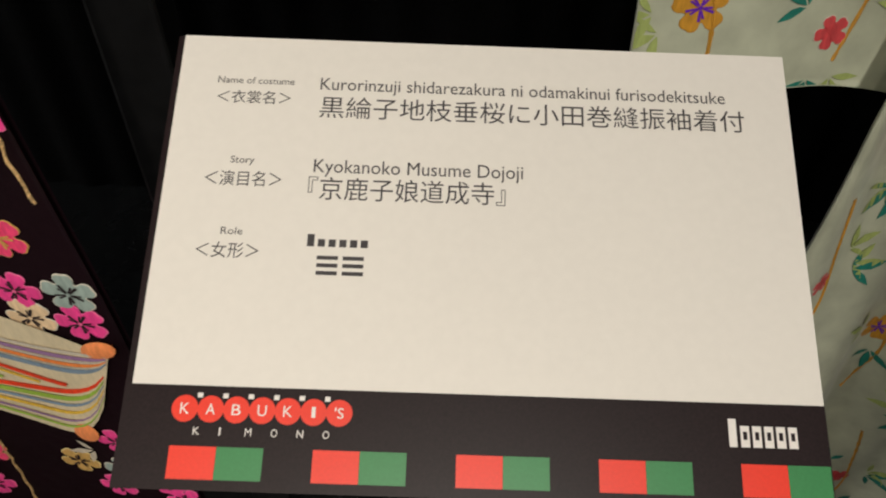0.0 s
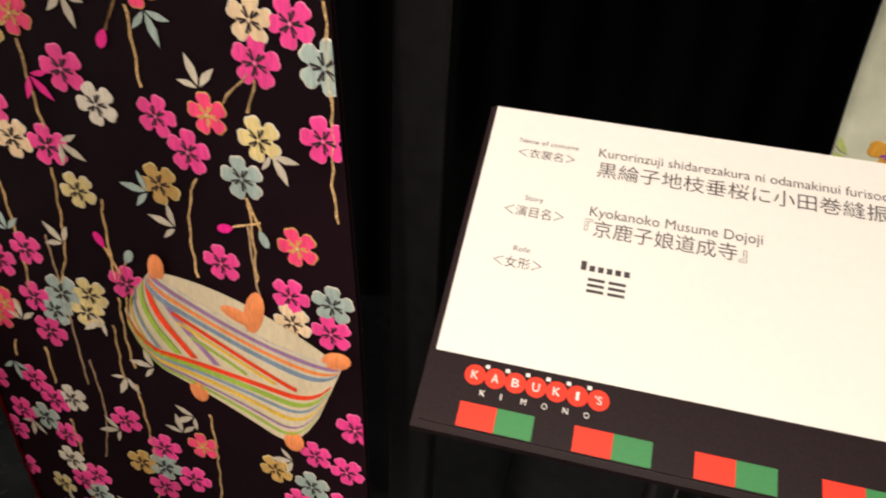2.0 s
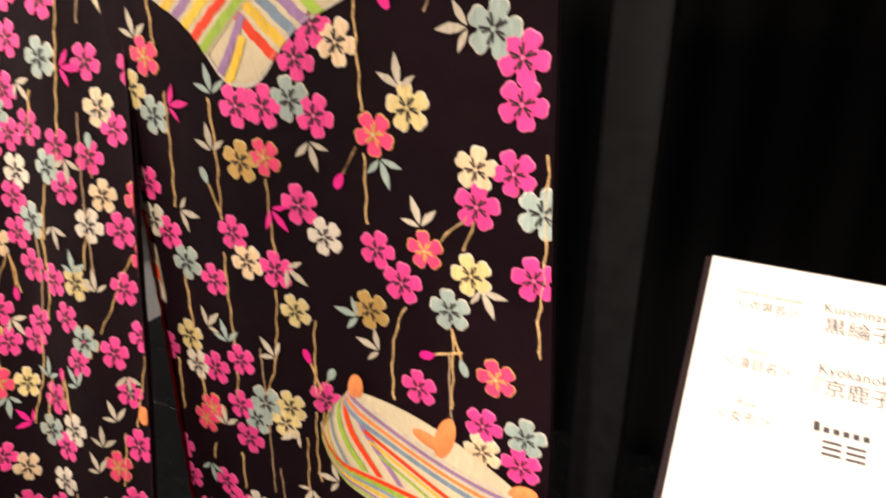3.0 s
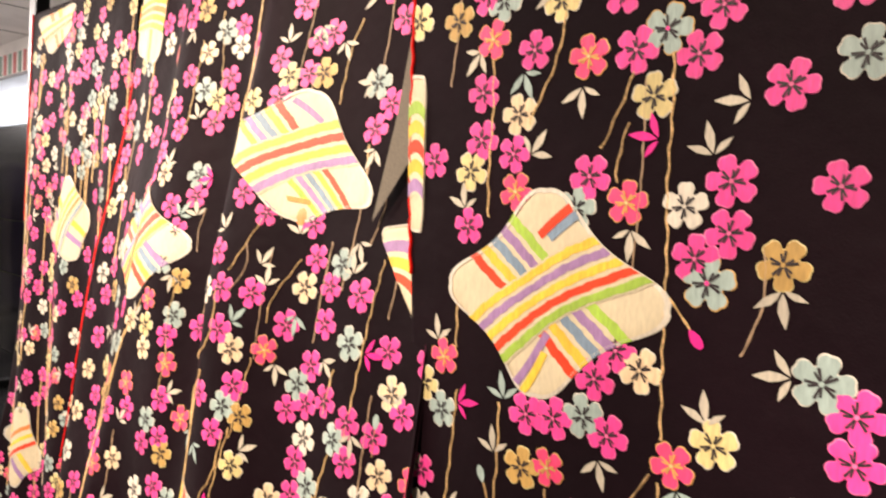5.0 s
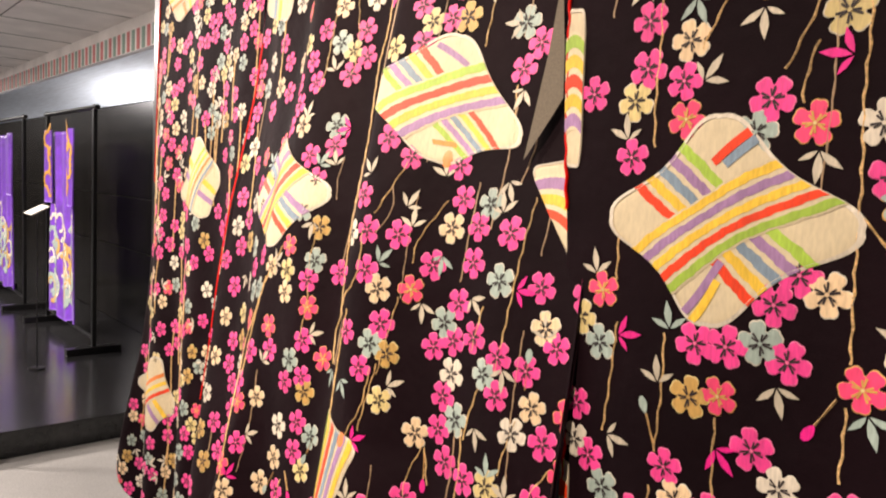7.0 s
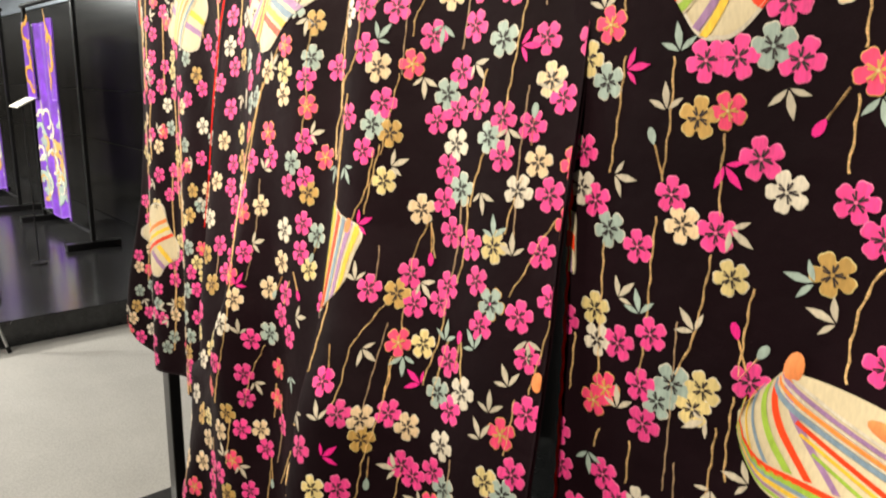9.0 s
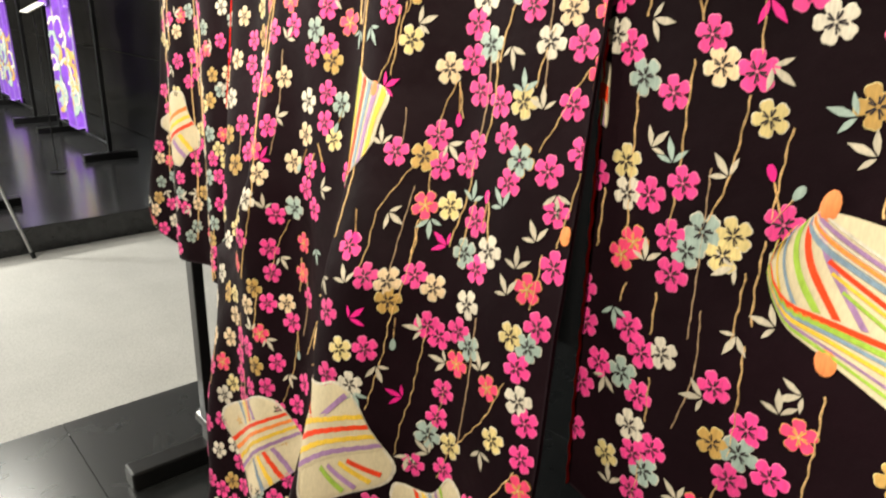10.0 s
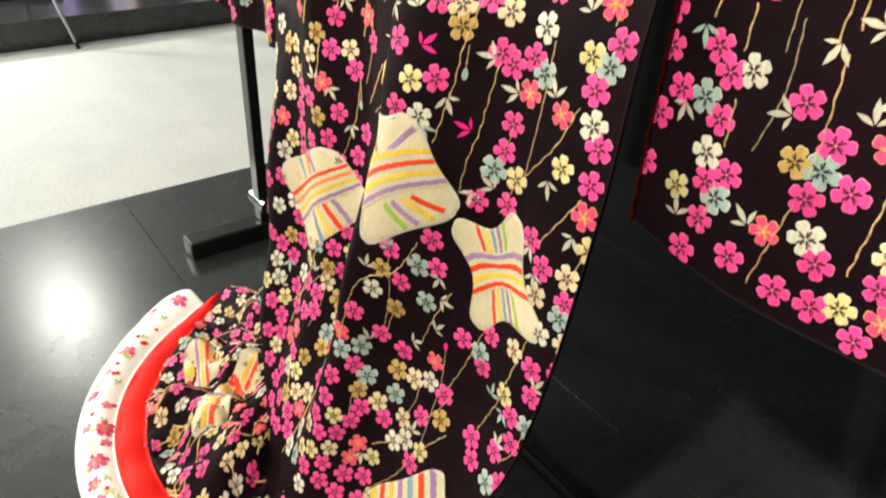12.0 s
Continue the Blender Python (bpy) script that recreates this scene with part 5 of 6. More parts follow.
blossoms(body_cloth, back_panel, [(-0.531, 0.528, 'p'), (-0.753, 0.14, 'p'), (-1.066, 0.958, 'p'), (-0.549, 0.621, 'c'), (-1.066, 1.062, 'p'), (-0.511, 0.962, 'p'), (-0.944, 0.502, 'p'), (-1.122, 0.963, 'p'), (-1.178, 0.715, 'w'), (-1.143, 1.001, 'p'), (-1.04, 1.085, 'w'), (-1.033, 0.265, 'r'), (-1.025, 0.763, 'c'), (-1.136, 0.416, 'p'), (-1.114, 0.635, 'r'), (-1.058, 1.336, 'w'), (-1.071, 0.283, 'p'), (-1.065, 0.632, 'p'), (-1.181, 0.856, 'y'), (-1.123, 0.33, 'y'), (-1.15, 0.94, 'o')])
blossoms(body_cloth, back_panel, [(-0.787, 0.139, 'p'), (-1.175, 1.539, 'p'), (-1.134, 0.843, 'y'), (-0.953, 1.153, 'p'), (-0.865, 0.18, 'y'), (-1.055, 0.347, 'p'), (-1.062, 1.538, 'p'), (-1.099, 0.681, 'c'), (-0.755, 0.183, 'p'), (-0.981, 1.441, 'p'), (-1.06, 0.596, 'p'), (-1.11, 0.578, 'w'), (-0.933, 0.631, 'p'), (-1.105, 1.335, 'w'), (-0.724, 0.27, 'w')])
blossoms(body_cloth, back_panel, [(-1.158, 1.417, 'w'), (-0.954, 0.566, 'r'), (-1.102, 0.876, 'p'), (-1.114, 0.751, 'o'), (-1.171, 1.095, 'c'), (-1.039, 0.173, 'p'), (-0.968, 0.265, 'o'), (-1.052, 0.821, 'r'), (-0.498, 0.701, 'y'), (-1.025, 1.42, 'r'), (-0.937, 1.496, 'p'), (-1.161, 1.157, 'c'), (-1.16, 0.566, 'p')])
blossoms(body_cloth, back_panel, [(-0.978, 0.126, 'p'), (-1.142, 1.603, 'y'), (-1.027, 1.312, 'c'), (-1.075, 0.468, 'p'), (-1.025, 1.656, 'p'), (-0.496, 1.287, 'p'), (-0.554, 1.156, 'w'), (-1.066, 0.665, 'p'), (-0.928, 1.697, 'y'), (-0.505, 1.066, 'p'), (-1.105, 1.03, 'p'), (-0.497, 1.134, 'r'), (-1.036, 0.321, 'p')])
blossoms(body_cloth, back_panel, [(-1.094, 1.099, 'w'), (-0.918, 1.064, 'w'), (-1.034, 1.373, 'c'), (-1.119, 0.475, 'w'), (-0.5, 1.185, 'r'), (-1.176, 1.508, 'r'), (-1.081, 0.392, 'p'), (-1.032, 1.217, 'g'), (-1.087, 1.402, 'r'), (-0.945, 0.983, 'c'), (-1.062, 0.429, 'p'), (-1.027, 0.696, 'p'), (-1.028, 0.597, 'p')])
blossoms(body_cloth, back_panel, [(-0.535, 0.408, 'p'), (-0.496, 0.543, 'p'), (-1.183, 1.242, 'p'), (-1.023, 1.18, 'r'), (-0.945, 1.441, 'c')])
blossoms(body_cloth, back_panel, [(-0.862, 0.372, 'r'), (-1.115, 1.065, 'p'), (-0.997, 0.726, 'r'), (-0.939, 0.184, 'r'), (-0.913, 1.336, 'g'), (-1.084, 1.36, 'p'), (-0.912, 1.591, 'c'), (-0.528, 0.305, 'c'), (-1.005, 0.225, 'w'), (-0.548, 1.214, 'p')])
blossoms(body_cloth, back_panel, [(-1.132, 1.39, 'p'), (-0.991, 1.644, 'p'), (-1.156, 0.82, 'w'), (-1.114, 0.531, 'p'), (-1.013, 0.924, 'w'), (-1.134, 1.09, 'p'), (-1.071, 0.196, 'p')])
blossoms(body_cloth, back_panel, [(-0.942, 0.382, 'o'), (-1.165, 1.296, 'w'), (-0.908, 0.984, 'p'), (-0.983, 0.857, 'p'), (-1.146, 0.668, 'c'), (-1.181, 0.631, 'g'), (-0.904, 1.374, 'p'), (-1.083, 0.723, 'c'), (-0.498, 0.582, 'c')])
blossoms(body_cloth, back_panel, [(-1.181, 0.892, 'p'), (-1.1, 1.133, 'o'), (-0.719, 0.314, 'c'), (-0.933, 0.469, 'c'), (-1.09, 0.245, 'p')])

blossoms(body_cloth, back_panel, [(-0.836, 0.299, 'p'), (-0.545, 0.444, 'p'), (-0.67, 0.291, 'y'), (-0.528, 0.35, 'p'), (-0.976, 0.234, 'y'), (-1.063, 0.255, 'p'), (-0.862, 0.229, 'c'), (-1.002, 0.164, 'p'), (-0.961, 0.204, 'c'), (-0.827, 0.388, 'g'), (-1.003, 0.332, 'p'), (-0.891, 0.278, 'p'), (-0.903, 0.463, 'c'), (-0.848, 0.26, 'p'), (-0.886, 0.394, 'y'), (-0.785, 0.299, 'p'), (-0.688, 0.339, 'p'), (-0.93, 0.354, 'c'), (-0.904, 0.432, 'p'), (-0.776, 0.236, 'r'), (-0.765, 0.317, 'c'), (-0.944, 0.431, 'p'), (-1.099, 0.3, 'p'), (-1.108, 0.406, 'p'), (-1.161, 0.457, 'p'), (-0.963, 0.166, 'p'), (-0.846, 0.16, 'p'), (-0.719, 0.382, 'c'), (-0.733, 0.158, 'y'), (-1.098, 0.346, 'w')])
blossoms(body_cloth, back_panel, [(-1.007, 0.121, 'p'), (-1.09, 0.428, 'o'), (-0.812, 0.151, 'p'), (-1.088, 0.494, 'w'), (-0.921, 0.129, 'w'), (-0.831, 0.418, 'r'), (-0.998, 0.459, 'g'), (-0.783, 0.175, 'p'), (-0.703, 0.288, 'w'), (-0.806, 0.245, 'p'), (-0.81, 0.214, 'c'), (-0.983, 0.376, 'p'), (-1.002, 0.254, 'p'), (-1.043, 0.378, 'w'), (-0.911, 0.322, 'p'), (-0.832, 0.235, 'p')])
hanging_stems(body_cloth, back_panel, 36, -1.17, -0.53, 0.35, 1.68, 21)
hanging_stems(near_cloth, near_sleeve, 8, -0.50, -0.18, 0.85, 1.7, 22)

# far sleeve: the same sprays, small with distance, and its three thread-winders
def scatter(cloth, parent, count, gap, keep, r, seed):
    rnd = random.Random(seed)
    spots, verts, faces, index = [], [], [], []
    kinds = "pppppppppprryyyoccwwggg"
    groups = {}
    tries = 0
    while len(spots) < count and tries < 20000:
        tries += 1
        z = rnd.uniform(cloth.low(0.5) + 0.02, cloth.top - 0.02)
        x = rnd.uniform(lerp_table(cloth.left, z) + 0.015, lerp_table(cloth.right, z) - 0.01)
        if keep(x, z) and all((x - a) ** 2 + (z - b) ** 2 > gap * gap for a, b in spots):
            spots.append((x, z))
            k = rnd.choice(kinds)
            g = groups.setdefault(k, ([], [], []))
            blossom_mesh(cloth, x, z, r * rnd.uniform(0.9, 1.05), rnd.uniform(0, 6.28), k, *g)
    for k, (v, f, i) in groups.items():
        ob = mesh_part("embroidered_blossom_ground", v, f, list(KINDS[k]), parent, COLOUR_WORDS[k] + " embroidered blossoms", i)
        tagged(ob, kind="stuff")
    verts, faces = [], []
    for n in range(count // 5):
        x, z = rnd.choice(spots)
        ln = rnd.uniform(0.08, 0.20)
        ribbon_mesh(cloth, [(x, max(z - ln, cloth.low(0.5) + 0.01)), (x + rnd.uniform(-0.008, 0.008), z - ln * 0.4), (x + rnd.uniform(-0.004, 0.004), z)], 0.003, 0.0008, verts, faces, 0.0003)
    tagged(mesh_part("embroidered_stem_ground", verts, faces, BROWN, parent, "gold-brown embroidered stems", smooth=True), kind="stuff")
    verts, faces = [], []
    for n in range(count // 4):
        x, z = rnd.choice(spots)
        a = rnd.uniform(0, 6.28)
        leaf_mesh(cloth, x + 0.02 * math.cos(a), z + 0.02 * math.sin(a), a, 0.018, verts, faces)
    tagged(mesh_part("embroidered_leaf_ground", verts, faces, WHITE, parent, "off-white embroidered leaves"), kind="stuff")


def off_patches(x, z):
    return all((x - a) ** 2 + (z - b) ** 2 > d * d for a, b, d in ((-1.54, 1.69, 0.06), (-1.40, 1.36, 0.075), (-1.57, 0.93, 0.07)))


scatter(far_cloth, far_sleeve, 300, 0.0235, off_patches, 0.0150, 7)

# ---- train: the hem spread on the platform, with its red band and padded white edge ----
CX, CY = -1.08, 0.32


HEM_OUT = [(176, 0.57), (196, 0.567), (210, 0.536), (223, 0.519), (236, 0.511), (248, 0.504), (260, 0.499), (285, 0.492), (342, 0.47)]
HEM_WHITE = [(176, 0.472), (190, 0.466), (203, 0.443), (218, 0.437), (260, 0.430), (285, 0.430), (342, 0.40)]
HEM_RED = [(176, 0.36), (182, 0.43), (188, 0.462), (196, 0.422), (204, 0.398), (221, 0.382), (250, 0.374), (285, 0.374), (342, 0.35)]


def train_point(s, q):
    """s along the hem, 0 to 1; q from the inner fall (0) over the red band (0.70) and the roll (0.815) to the outer edge (1)."""
    deg = 176 + 166 * s
    a = radians(deg)
    red, white, out = (lerp_table(tab, deg) for tab in (HEM_RED, HEM_WHITE, HEM_OUT))
    if q < 0.70:
        r = 0.10 + (red - 0.10) * q / 0.70
    elif q < 0.815:
        r = red + (white - red) * (q - 0.70) / 0.115
    else:
        r = white + (out - white) * (q - 0.815) / 0.185
    x, y = CX + r * math.cos(a), CY + r * math.sin(a)
    if q < 0.70:
        h = 0.020 + 0.11 * (1 - q / 0.72)
        h += (0.022 * math.sin(a * 11 + 7 * q) + 0.060 * noise.noise((x * 10, y * 10, 1.0)) + 0.036 * abs(noise.noise((x * 22, y * 22, 4.0)))) * (0.4 + 0.6 * math.sin(math.pi * min(1, q / 0.72)))
    elif q < 0.815:
        h = 0.020 + 0.006 * math.sin(math.pi * (q - 0.70) / 0.115) + 0.003 * math.sin(a * 23)
    else:
        h = 0.021 - 0.012 * max(0.0, (q - 0.9) / 0.1) + 0.017 * max(0.0, math.sin(math.pi * (q - 0.815) / 0.185))
    return Vector((x, y, max(h, 0.006)))


class Train:
    """Lets embroidery lie on the train: x is the course along the hem, z the reach outwards."""

    def at(self, s, q, lift=0.0):
        e = 0.004
        p = train_point(s, q)
        n = (train_point(s, q + e) - p).cross(train_point(s + e, q) - p).normalized()
        return p + (n if n.z > 0 else -n) * lift

    def near(self, s, q, a, b, lift):
        return self.at(s + a / 1.35, q + b / 0.42, lift)


def roll_edge(s):
    """The padded roll ends in a rounded corner."""
    return 1.0 - 0.10 * max(0.0, 1 - (s - 0.112) / 0.035) ** 2


def train_piece(name, q0, q1, mat, label, n=220, m=26, s0=0.0):
    verts, faces = [], []
    for under in (0, 1):
        for i in range(n + 1):
            s = s0 + (1 - s0) * i / n
            lo, hi = (v(s) if callable(v) else v for v in (q0, q1))
            for j in range(m + 1):
                p = train_point(s, lo + (hi - lo) * j / m)
                verts.append(p if not under else Vector((p.x, p.y, max(0.0015, p.z - 0.004))))
    size = (n + 1) * (m + 1)
    for i in range(n):
        for j in range(m):
            a = i * (m + 1) + j
            faces.append((a, a + m + 1, a + m + 2, a + 1))
            faces.append((size + a, size + a + 1, size + a + m + 2, size + a + m + 1))
    for loop in ([i * (m + 1) for i in range(n + 1)], [i * (m + 1) + m for i in range(n + 1)], list(range(m + 1)), [n * (m + 1) + j for j in range(m + 1)]):
        for a, b in zip(loop, loop[1:]):
            faces.append((a, b, size + b, size + a))
    return mesh_part(name, verts, faces, mat, kimono, label, smooth=True)


train_black = train_piece("train", 0.10, 0.70, SILK, "black embroidered silk train crumpled on the platform")
train_piece("hem_band", 0.70, 0.815, RED_SILK, "bright red silk hem band", m=8, s0=0.072)
train_white = train_piece("padded_hem", 0.815, roll_edge, WHITE_SILK, "padded white hem roll with pink blossoms", m=14, s0=0.112)
on_train = Train()
rnd = random.Random(3)
groups, spots = {}, []
for n in range(4000):
    s, q = rnd.uniform(0.02, 0.98), rnd.uniform(0.14, 0.68)
    if all(((s - a) * 1.35) ** 2 + ((q - b) * 0.42) ** 2 > 0.034 ** 2 for a, b in spots):
        spots.append((s, q))
        k = rnd.choice("ppppprryyoccwwgg")
        blossom_mesh(on_train, s, q, 0.0155, rnd.uniform(0, 6.28), k, *groups.setdefault(k, ([], [], [])))
for k, (v, f, i) in groups.items():
    tagged(mesh_part("embroidered_blossom_ground", v, f, list(KINDS[k]), train_black, COLOUR_WORDS[k] + " embroidered blossoms", i), kind="stuff")
verts, faces = [], []
for n in range(70):
    s, q = rnd.choice(spots)
    ribbon_mesh(on_train, [(s, q), (s + rnd.uniform(-0.02, 0.02), q + 0.05), (s + rnd.uniform(-0.03, 0.03), min(0.7, q + 0.12))], 0.0035, 0.001, verts, faces, 0, 0.02)
tagged(mesh_part("embroidered_stem_ground", verts, faces, BROWN, train_black, "gold-brown embroidered stems"), kind="stuff")
HEM_KIND = [(PINK, BLUSH, GOLD, YELLOW), (RED_SILK, RED_SILK, RED_SILK, RED_SILK), (BLUSH, PINK, GOLD, YELLOW)]
for n, mats in enumerate(HEM_KIND):
    v, f, i = [], [], []
    for c in range((15, 30, 12)[n]):
        blossom_mesh(on_train, rnd.uniform(0.14, 0.99), rnd.uniform(0.835, 0.965), (0.016, 0.005, 0.011)[n] * rnd.uniform(0.8, 1.2), rnd.uniform(0, 6.28), "p", v, f, i)
    tagged(mesh_part("embroidered_blossom_ground", v, f, list(mats), train_white, "pink and red blossoms on the white hem", i), kind="stuff")
v, f = [], []
for c in range(40):
    leaf_mesh(on_train, rnd.uniform(0.14, 0.99), rnd.uniform(0.84, 0.955), rnd.uniform(0, 6.28), 0.014, v, f)
tagged(mesh_part("embroidered_leaf_ground", v, f, LIME, train_white, "pale green leaves on the white hem"), kind="stuff")

for corners in ([(0.25, 0.42), (0.34, 0.36), (0.39, 0.50), (0.28, 0.58)], [(0.29, 0.17), (0.40, 0.15), (0.57, 0.36), (0.53, 0.50)]):
    spool(on_train, train_black, corners, "ryv", "yr")

# ---- rack ----
rack = thing("kimono_rack", "black lacquered garment rack with two posts and long feet", "rack", at=(-0.95, 0.475, 0))
for x in (-1.77, -0.142):
    part("post", box((x - 0.02, 0.475 - 0.014, 0.052), (x + 0.02, 0.475 + 0.014, 2.12), 0.003), BLACK_LACQUER, rack)
    part("foot", box((x - 0.032, 0.258, 0.0), (x + 0.032, 0.69, 0.052), 0.006), BLACK_LACQUER, rack)
    part("bracket", rod((x - 0.045, 0.475, 0.105), (x + 0.045, 0.475, 0.105), 0.020, 14), BLACK_LACQUER, rack)
part("crossbar", rod((-1.75, 0.475, 1.745), (-0.162, 0.475, 1.745), 0.017, 16), BLACK_LACQUER, rack)
part("low_bar", rod((-1.75, 0.475, 0.105), (-0.162, 0.475, 0.105), 0.011, 14), BLACK_LACQUER, rack)

# ---- caption card on its stand ----
O = Vector((-0.0698, 0.3782, 1.2161))
CU = Vector((0.9983, 0.0551, -0.0206)).normalized()
CV = Vector((0.0374, -0.8637, -0.5025)).normalized()
CN = CU.cross(CV) * -1
CN = CN if CN.z > 0 else -CN
CARD_W, CARD_H = 0.2495, 0.1758
stand = thing("caption_stand", "thin black stand holding the caption board on the platform", "stand", at=(0.05, 0.33, 0))
card = thing("caption_card", "white printed caption card with black footer on slanted board", "card", at=tuple(O))


def flat(u, v, up):
    return O + CU * u + CV * v + CN * up


def slab(name, u0, v0, u1, v1, lo, hi, mat, parent, label=""):
    verts = [flat(u, v, h) for h in (lo, hi) for u, v in ((u0, v0), (u1, v0), (u1, v1), (u0, v1))]
    faces = [(0, 1, 2, 3), (7, 6, 5, 4), (0, 4, 5, 1), (1, 5, 6, 2), (2, 6, 7, 3), (3, 7, 4, 0)]
    return mesh_part(name, verts, faces, mat, parent, label)


slab("board", -0.0035, -0.001, CARD_W + 0.001, CARD_H + 0.0035, -0.010, -0.0025, CARD_BLACK, stand, "slanted black backing board")
slab("sheet", 0, 0, CARD_W, CARD_H, -0.0024, 0.0, PAPER, card, "white card sheet")
BAND_V = 0.1435
slab("footer", -0.0002, BAND_V, CARD_W + 0.0002, CARD_H + 0.0002, -0.00245, 0.00012, CARD_BLACK, card, "black printed footer")
for i in range(5):
    u = 0.0163 + i * 0.0503
    slab("red_square", u, 0.1645, u + 0.0164, 0.1756, 0.00012, 0.00022, CARD_RED, card)
    slab("green_square", u + 0.0165, 0.1645, min(u + 0.0329, CARD_W - 0.0003), 0.1756, 0.00012, 0.00022, CARD_GREEN, card)


def disc(name, u, v, r, up, mat, n=24):
    verts = [flat(u + r * math.cos(i * math.tau / n), v + r * math.sin(i * math.tau / n), up) for i in range(n)]
    return mesh_part(name, verts, [tuple(range(n))], mat, card)


def lettering(name, text, u0, v0, width, height, mat, up=0.00016):
    """Words in the built-in font: left end u0, foot of the capitals v0, run to the given width."""
    v0 -= 0.0013 if mat is CARD_INK else 0.0
    cu = bpy.data.curves.new(name, "FONT")
    cu.body, cu.size, cu.resolution_u = text, 1.0, 3
    tmp = new(name, cu)
    me = bpy.data.meshes.new_from_object(tmp.evaluated_get(bpy.context.evaluated_depsgraph_get()))
    bpy.data.objects.remove(tmp)
    bpy.data.curves.remove(cu)
    xs, ys = [v.co.x for v in me.vertices], [v.co.y for v in me.vertices]
    x0, wide = min(xs), max(xs) - min(xs)
    base = 0.0
    tall = max(ys)
    if mat is CARD_INK and text and ord(text[-1]) > 0x2000:
        base, tall = min(ys), max(ys) - min(ys)
    for v in me.vertices:
        v.co = flat(u0 + (v.co.x - x0) / wide * width, v0 - (v.co.y - base) / tall * height, up)
    me.materials.clear()
    me.materials.append(mat)
    ob = new(name, me)
    ob.parent = card
    ob.matrix_parent_inverse = parent_inverse(card)
    return ob


lettering("printed_line", "Name of costume", 0.0160, 0.0228, 0.0311, 0.0029, CARD_INK)
lettering("printed_line", "\uff1c\u8863\u88f3\u540d\uff1e", 0.0164, 0.0318, 0.0299, 0.0058, CARD_INK)
lettering("printed_line", "Kurorinzuji shidarezakura ni odamakinui furisodekitsuke", 0.0578, 0.0244, 0.1657, 0.0054, CARD_INK)
lettering("printed_line", "\u9ed2\u7db8\u5b50\u5730\u679d\u5782\u685c\u306b\u5c0f\u7530\u5dfb\u7e2b\u632f\u8896\u7740\u4ed8", 0.0583, 0.0370, 0.1724, 0.0097, CARD_INK)
lettering("printed_line", "Story", 0.0251, 0.0579, 0.0093, 0.0029, CARD_INK)
lettering("printed_line", "\uff1c\u6f14\u76ee\u540d\uff1e", 0.0158, 0.0676, 0.0301, 0.0064, CARD_INK)
lettering("printed_line", "Kyokanoko Musume Dojoji", 0.0580, 0.0607, 0.0826, 0.0055, CARD_INK)
lettering("printed_line", "\u300e\u4eac\u9e7f\u5b50\u5a18\u9053\u6210\u5bfa\u300f", 0.0565, 0.0722, 0.0772, 0.0096, CARD_INK)
lettering("printed_line", "Role", 0.0247, 0.0875, 0.0083, 0.0029, CARD_INK)
lettering("printed_line", "\uff1c\u5973\u5f62\uff1e", 0.0160, 0.0969, 0.0240, 0.0063, CARD_INK)
# a name: bars only
for i in range(6):
    slab("printed_bar", 0.0580 + i * 0.0041, 0.0869 if i else 0.0850, 0.0580 + i * 0.0041 + 0.0027, 0.0899, 0.0, 0.00014, CARD_INK, card)
for i in range(2):
    for k in range(3):
        slab("printed_bar", 0.0622 + i * 0.0098, 0.0935 + k * 0.0030, 0.0622 + i * 0.0098 + 0.0080, 0.0950 + k * 0.0030, 0.0, 0.00014, CARD_INK, card)
for i, ch in enumerate("KABUKI'S"):
    if i < 6:
        u = 0.0200 + i * 0.00915
    else:
        u = 0.0200 + 6 * 0.00915
    if ch != "'":
        disc("red_disc", u, 0.1516, 0.0047, 0.00024, CARD_RED)
        lettering("printed_letter", ch if i < 6 else "'S", u - (0.0007 if ch == "I" else 0.0016), 0.1535, 0.0014 if ch == "I" else 0.0032, 0.0038, CARD_WHITE, 0.00034)
for i, ch in enumerate("KIMONO"):
    lettering("printed_letter", ch, 0.0238 + i * 0.00915, 0.1606, 0.0006 if ch == "I" else 0.0023, 0.0027, CARD_WHITE, 0.00024)
for i in range(6):
    slab("printed_mark", 0.0240 + i * 0.0091, 0.1460, 0.0240 + i * 0.0091 + 0.0019, 0.1477, 0.00012, 0.00024, CARD_WHITE, card)
# store mark: plain white shapes
slab("logo_shape", 0.2140, 0.1490, 0.2168, 0.1588, 0.00012, 0.00024, CARD_WHITE, card)
for i in range(5):
    slab("logo_shape", 0.2182 + i * 0.0043, 0.1514, 0.2182 + i * 0.0043 + 0.0032, 0.1588, 0.00012, 0.00024, CARD_WHITE, card)
    slab("logo_gap", 0.2191 + i * 0.0043, 0.1534, 0.2191 + i * 0.0043 + 0.0014, 0.1562, 0.00024, 0.0003, CARD_BLACK, card)

foot_at = flat(0.125, 0.09, -0.012)
part("pole", rod((foot_at.x, foot_at.y, 0.012), (foot_at.x, foot_at.y, foot_at.z), 0.009, 16), BLACK_LACQUER, stand)
part("base_plate", rod((foot_at.x, foot_at.y, 0.0), (foot_at.x, foot_at.y, 0.012), 0.13, 40), BLACK_LACQUER, stand)

# ---- pale green kimono beside the card ----
def mint_sleeve_y(x, z):
    return 0.60 + 0.012 * math.sin(x * 30 + z * 4) + 0.006 * math.sin(z * 17)


def mint_body_y(x, z):
    return 0.585 + 0.02 * math.sin(x * 34 + z * 6) + 0.01 * math.sin(x * 71)


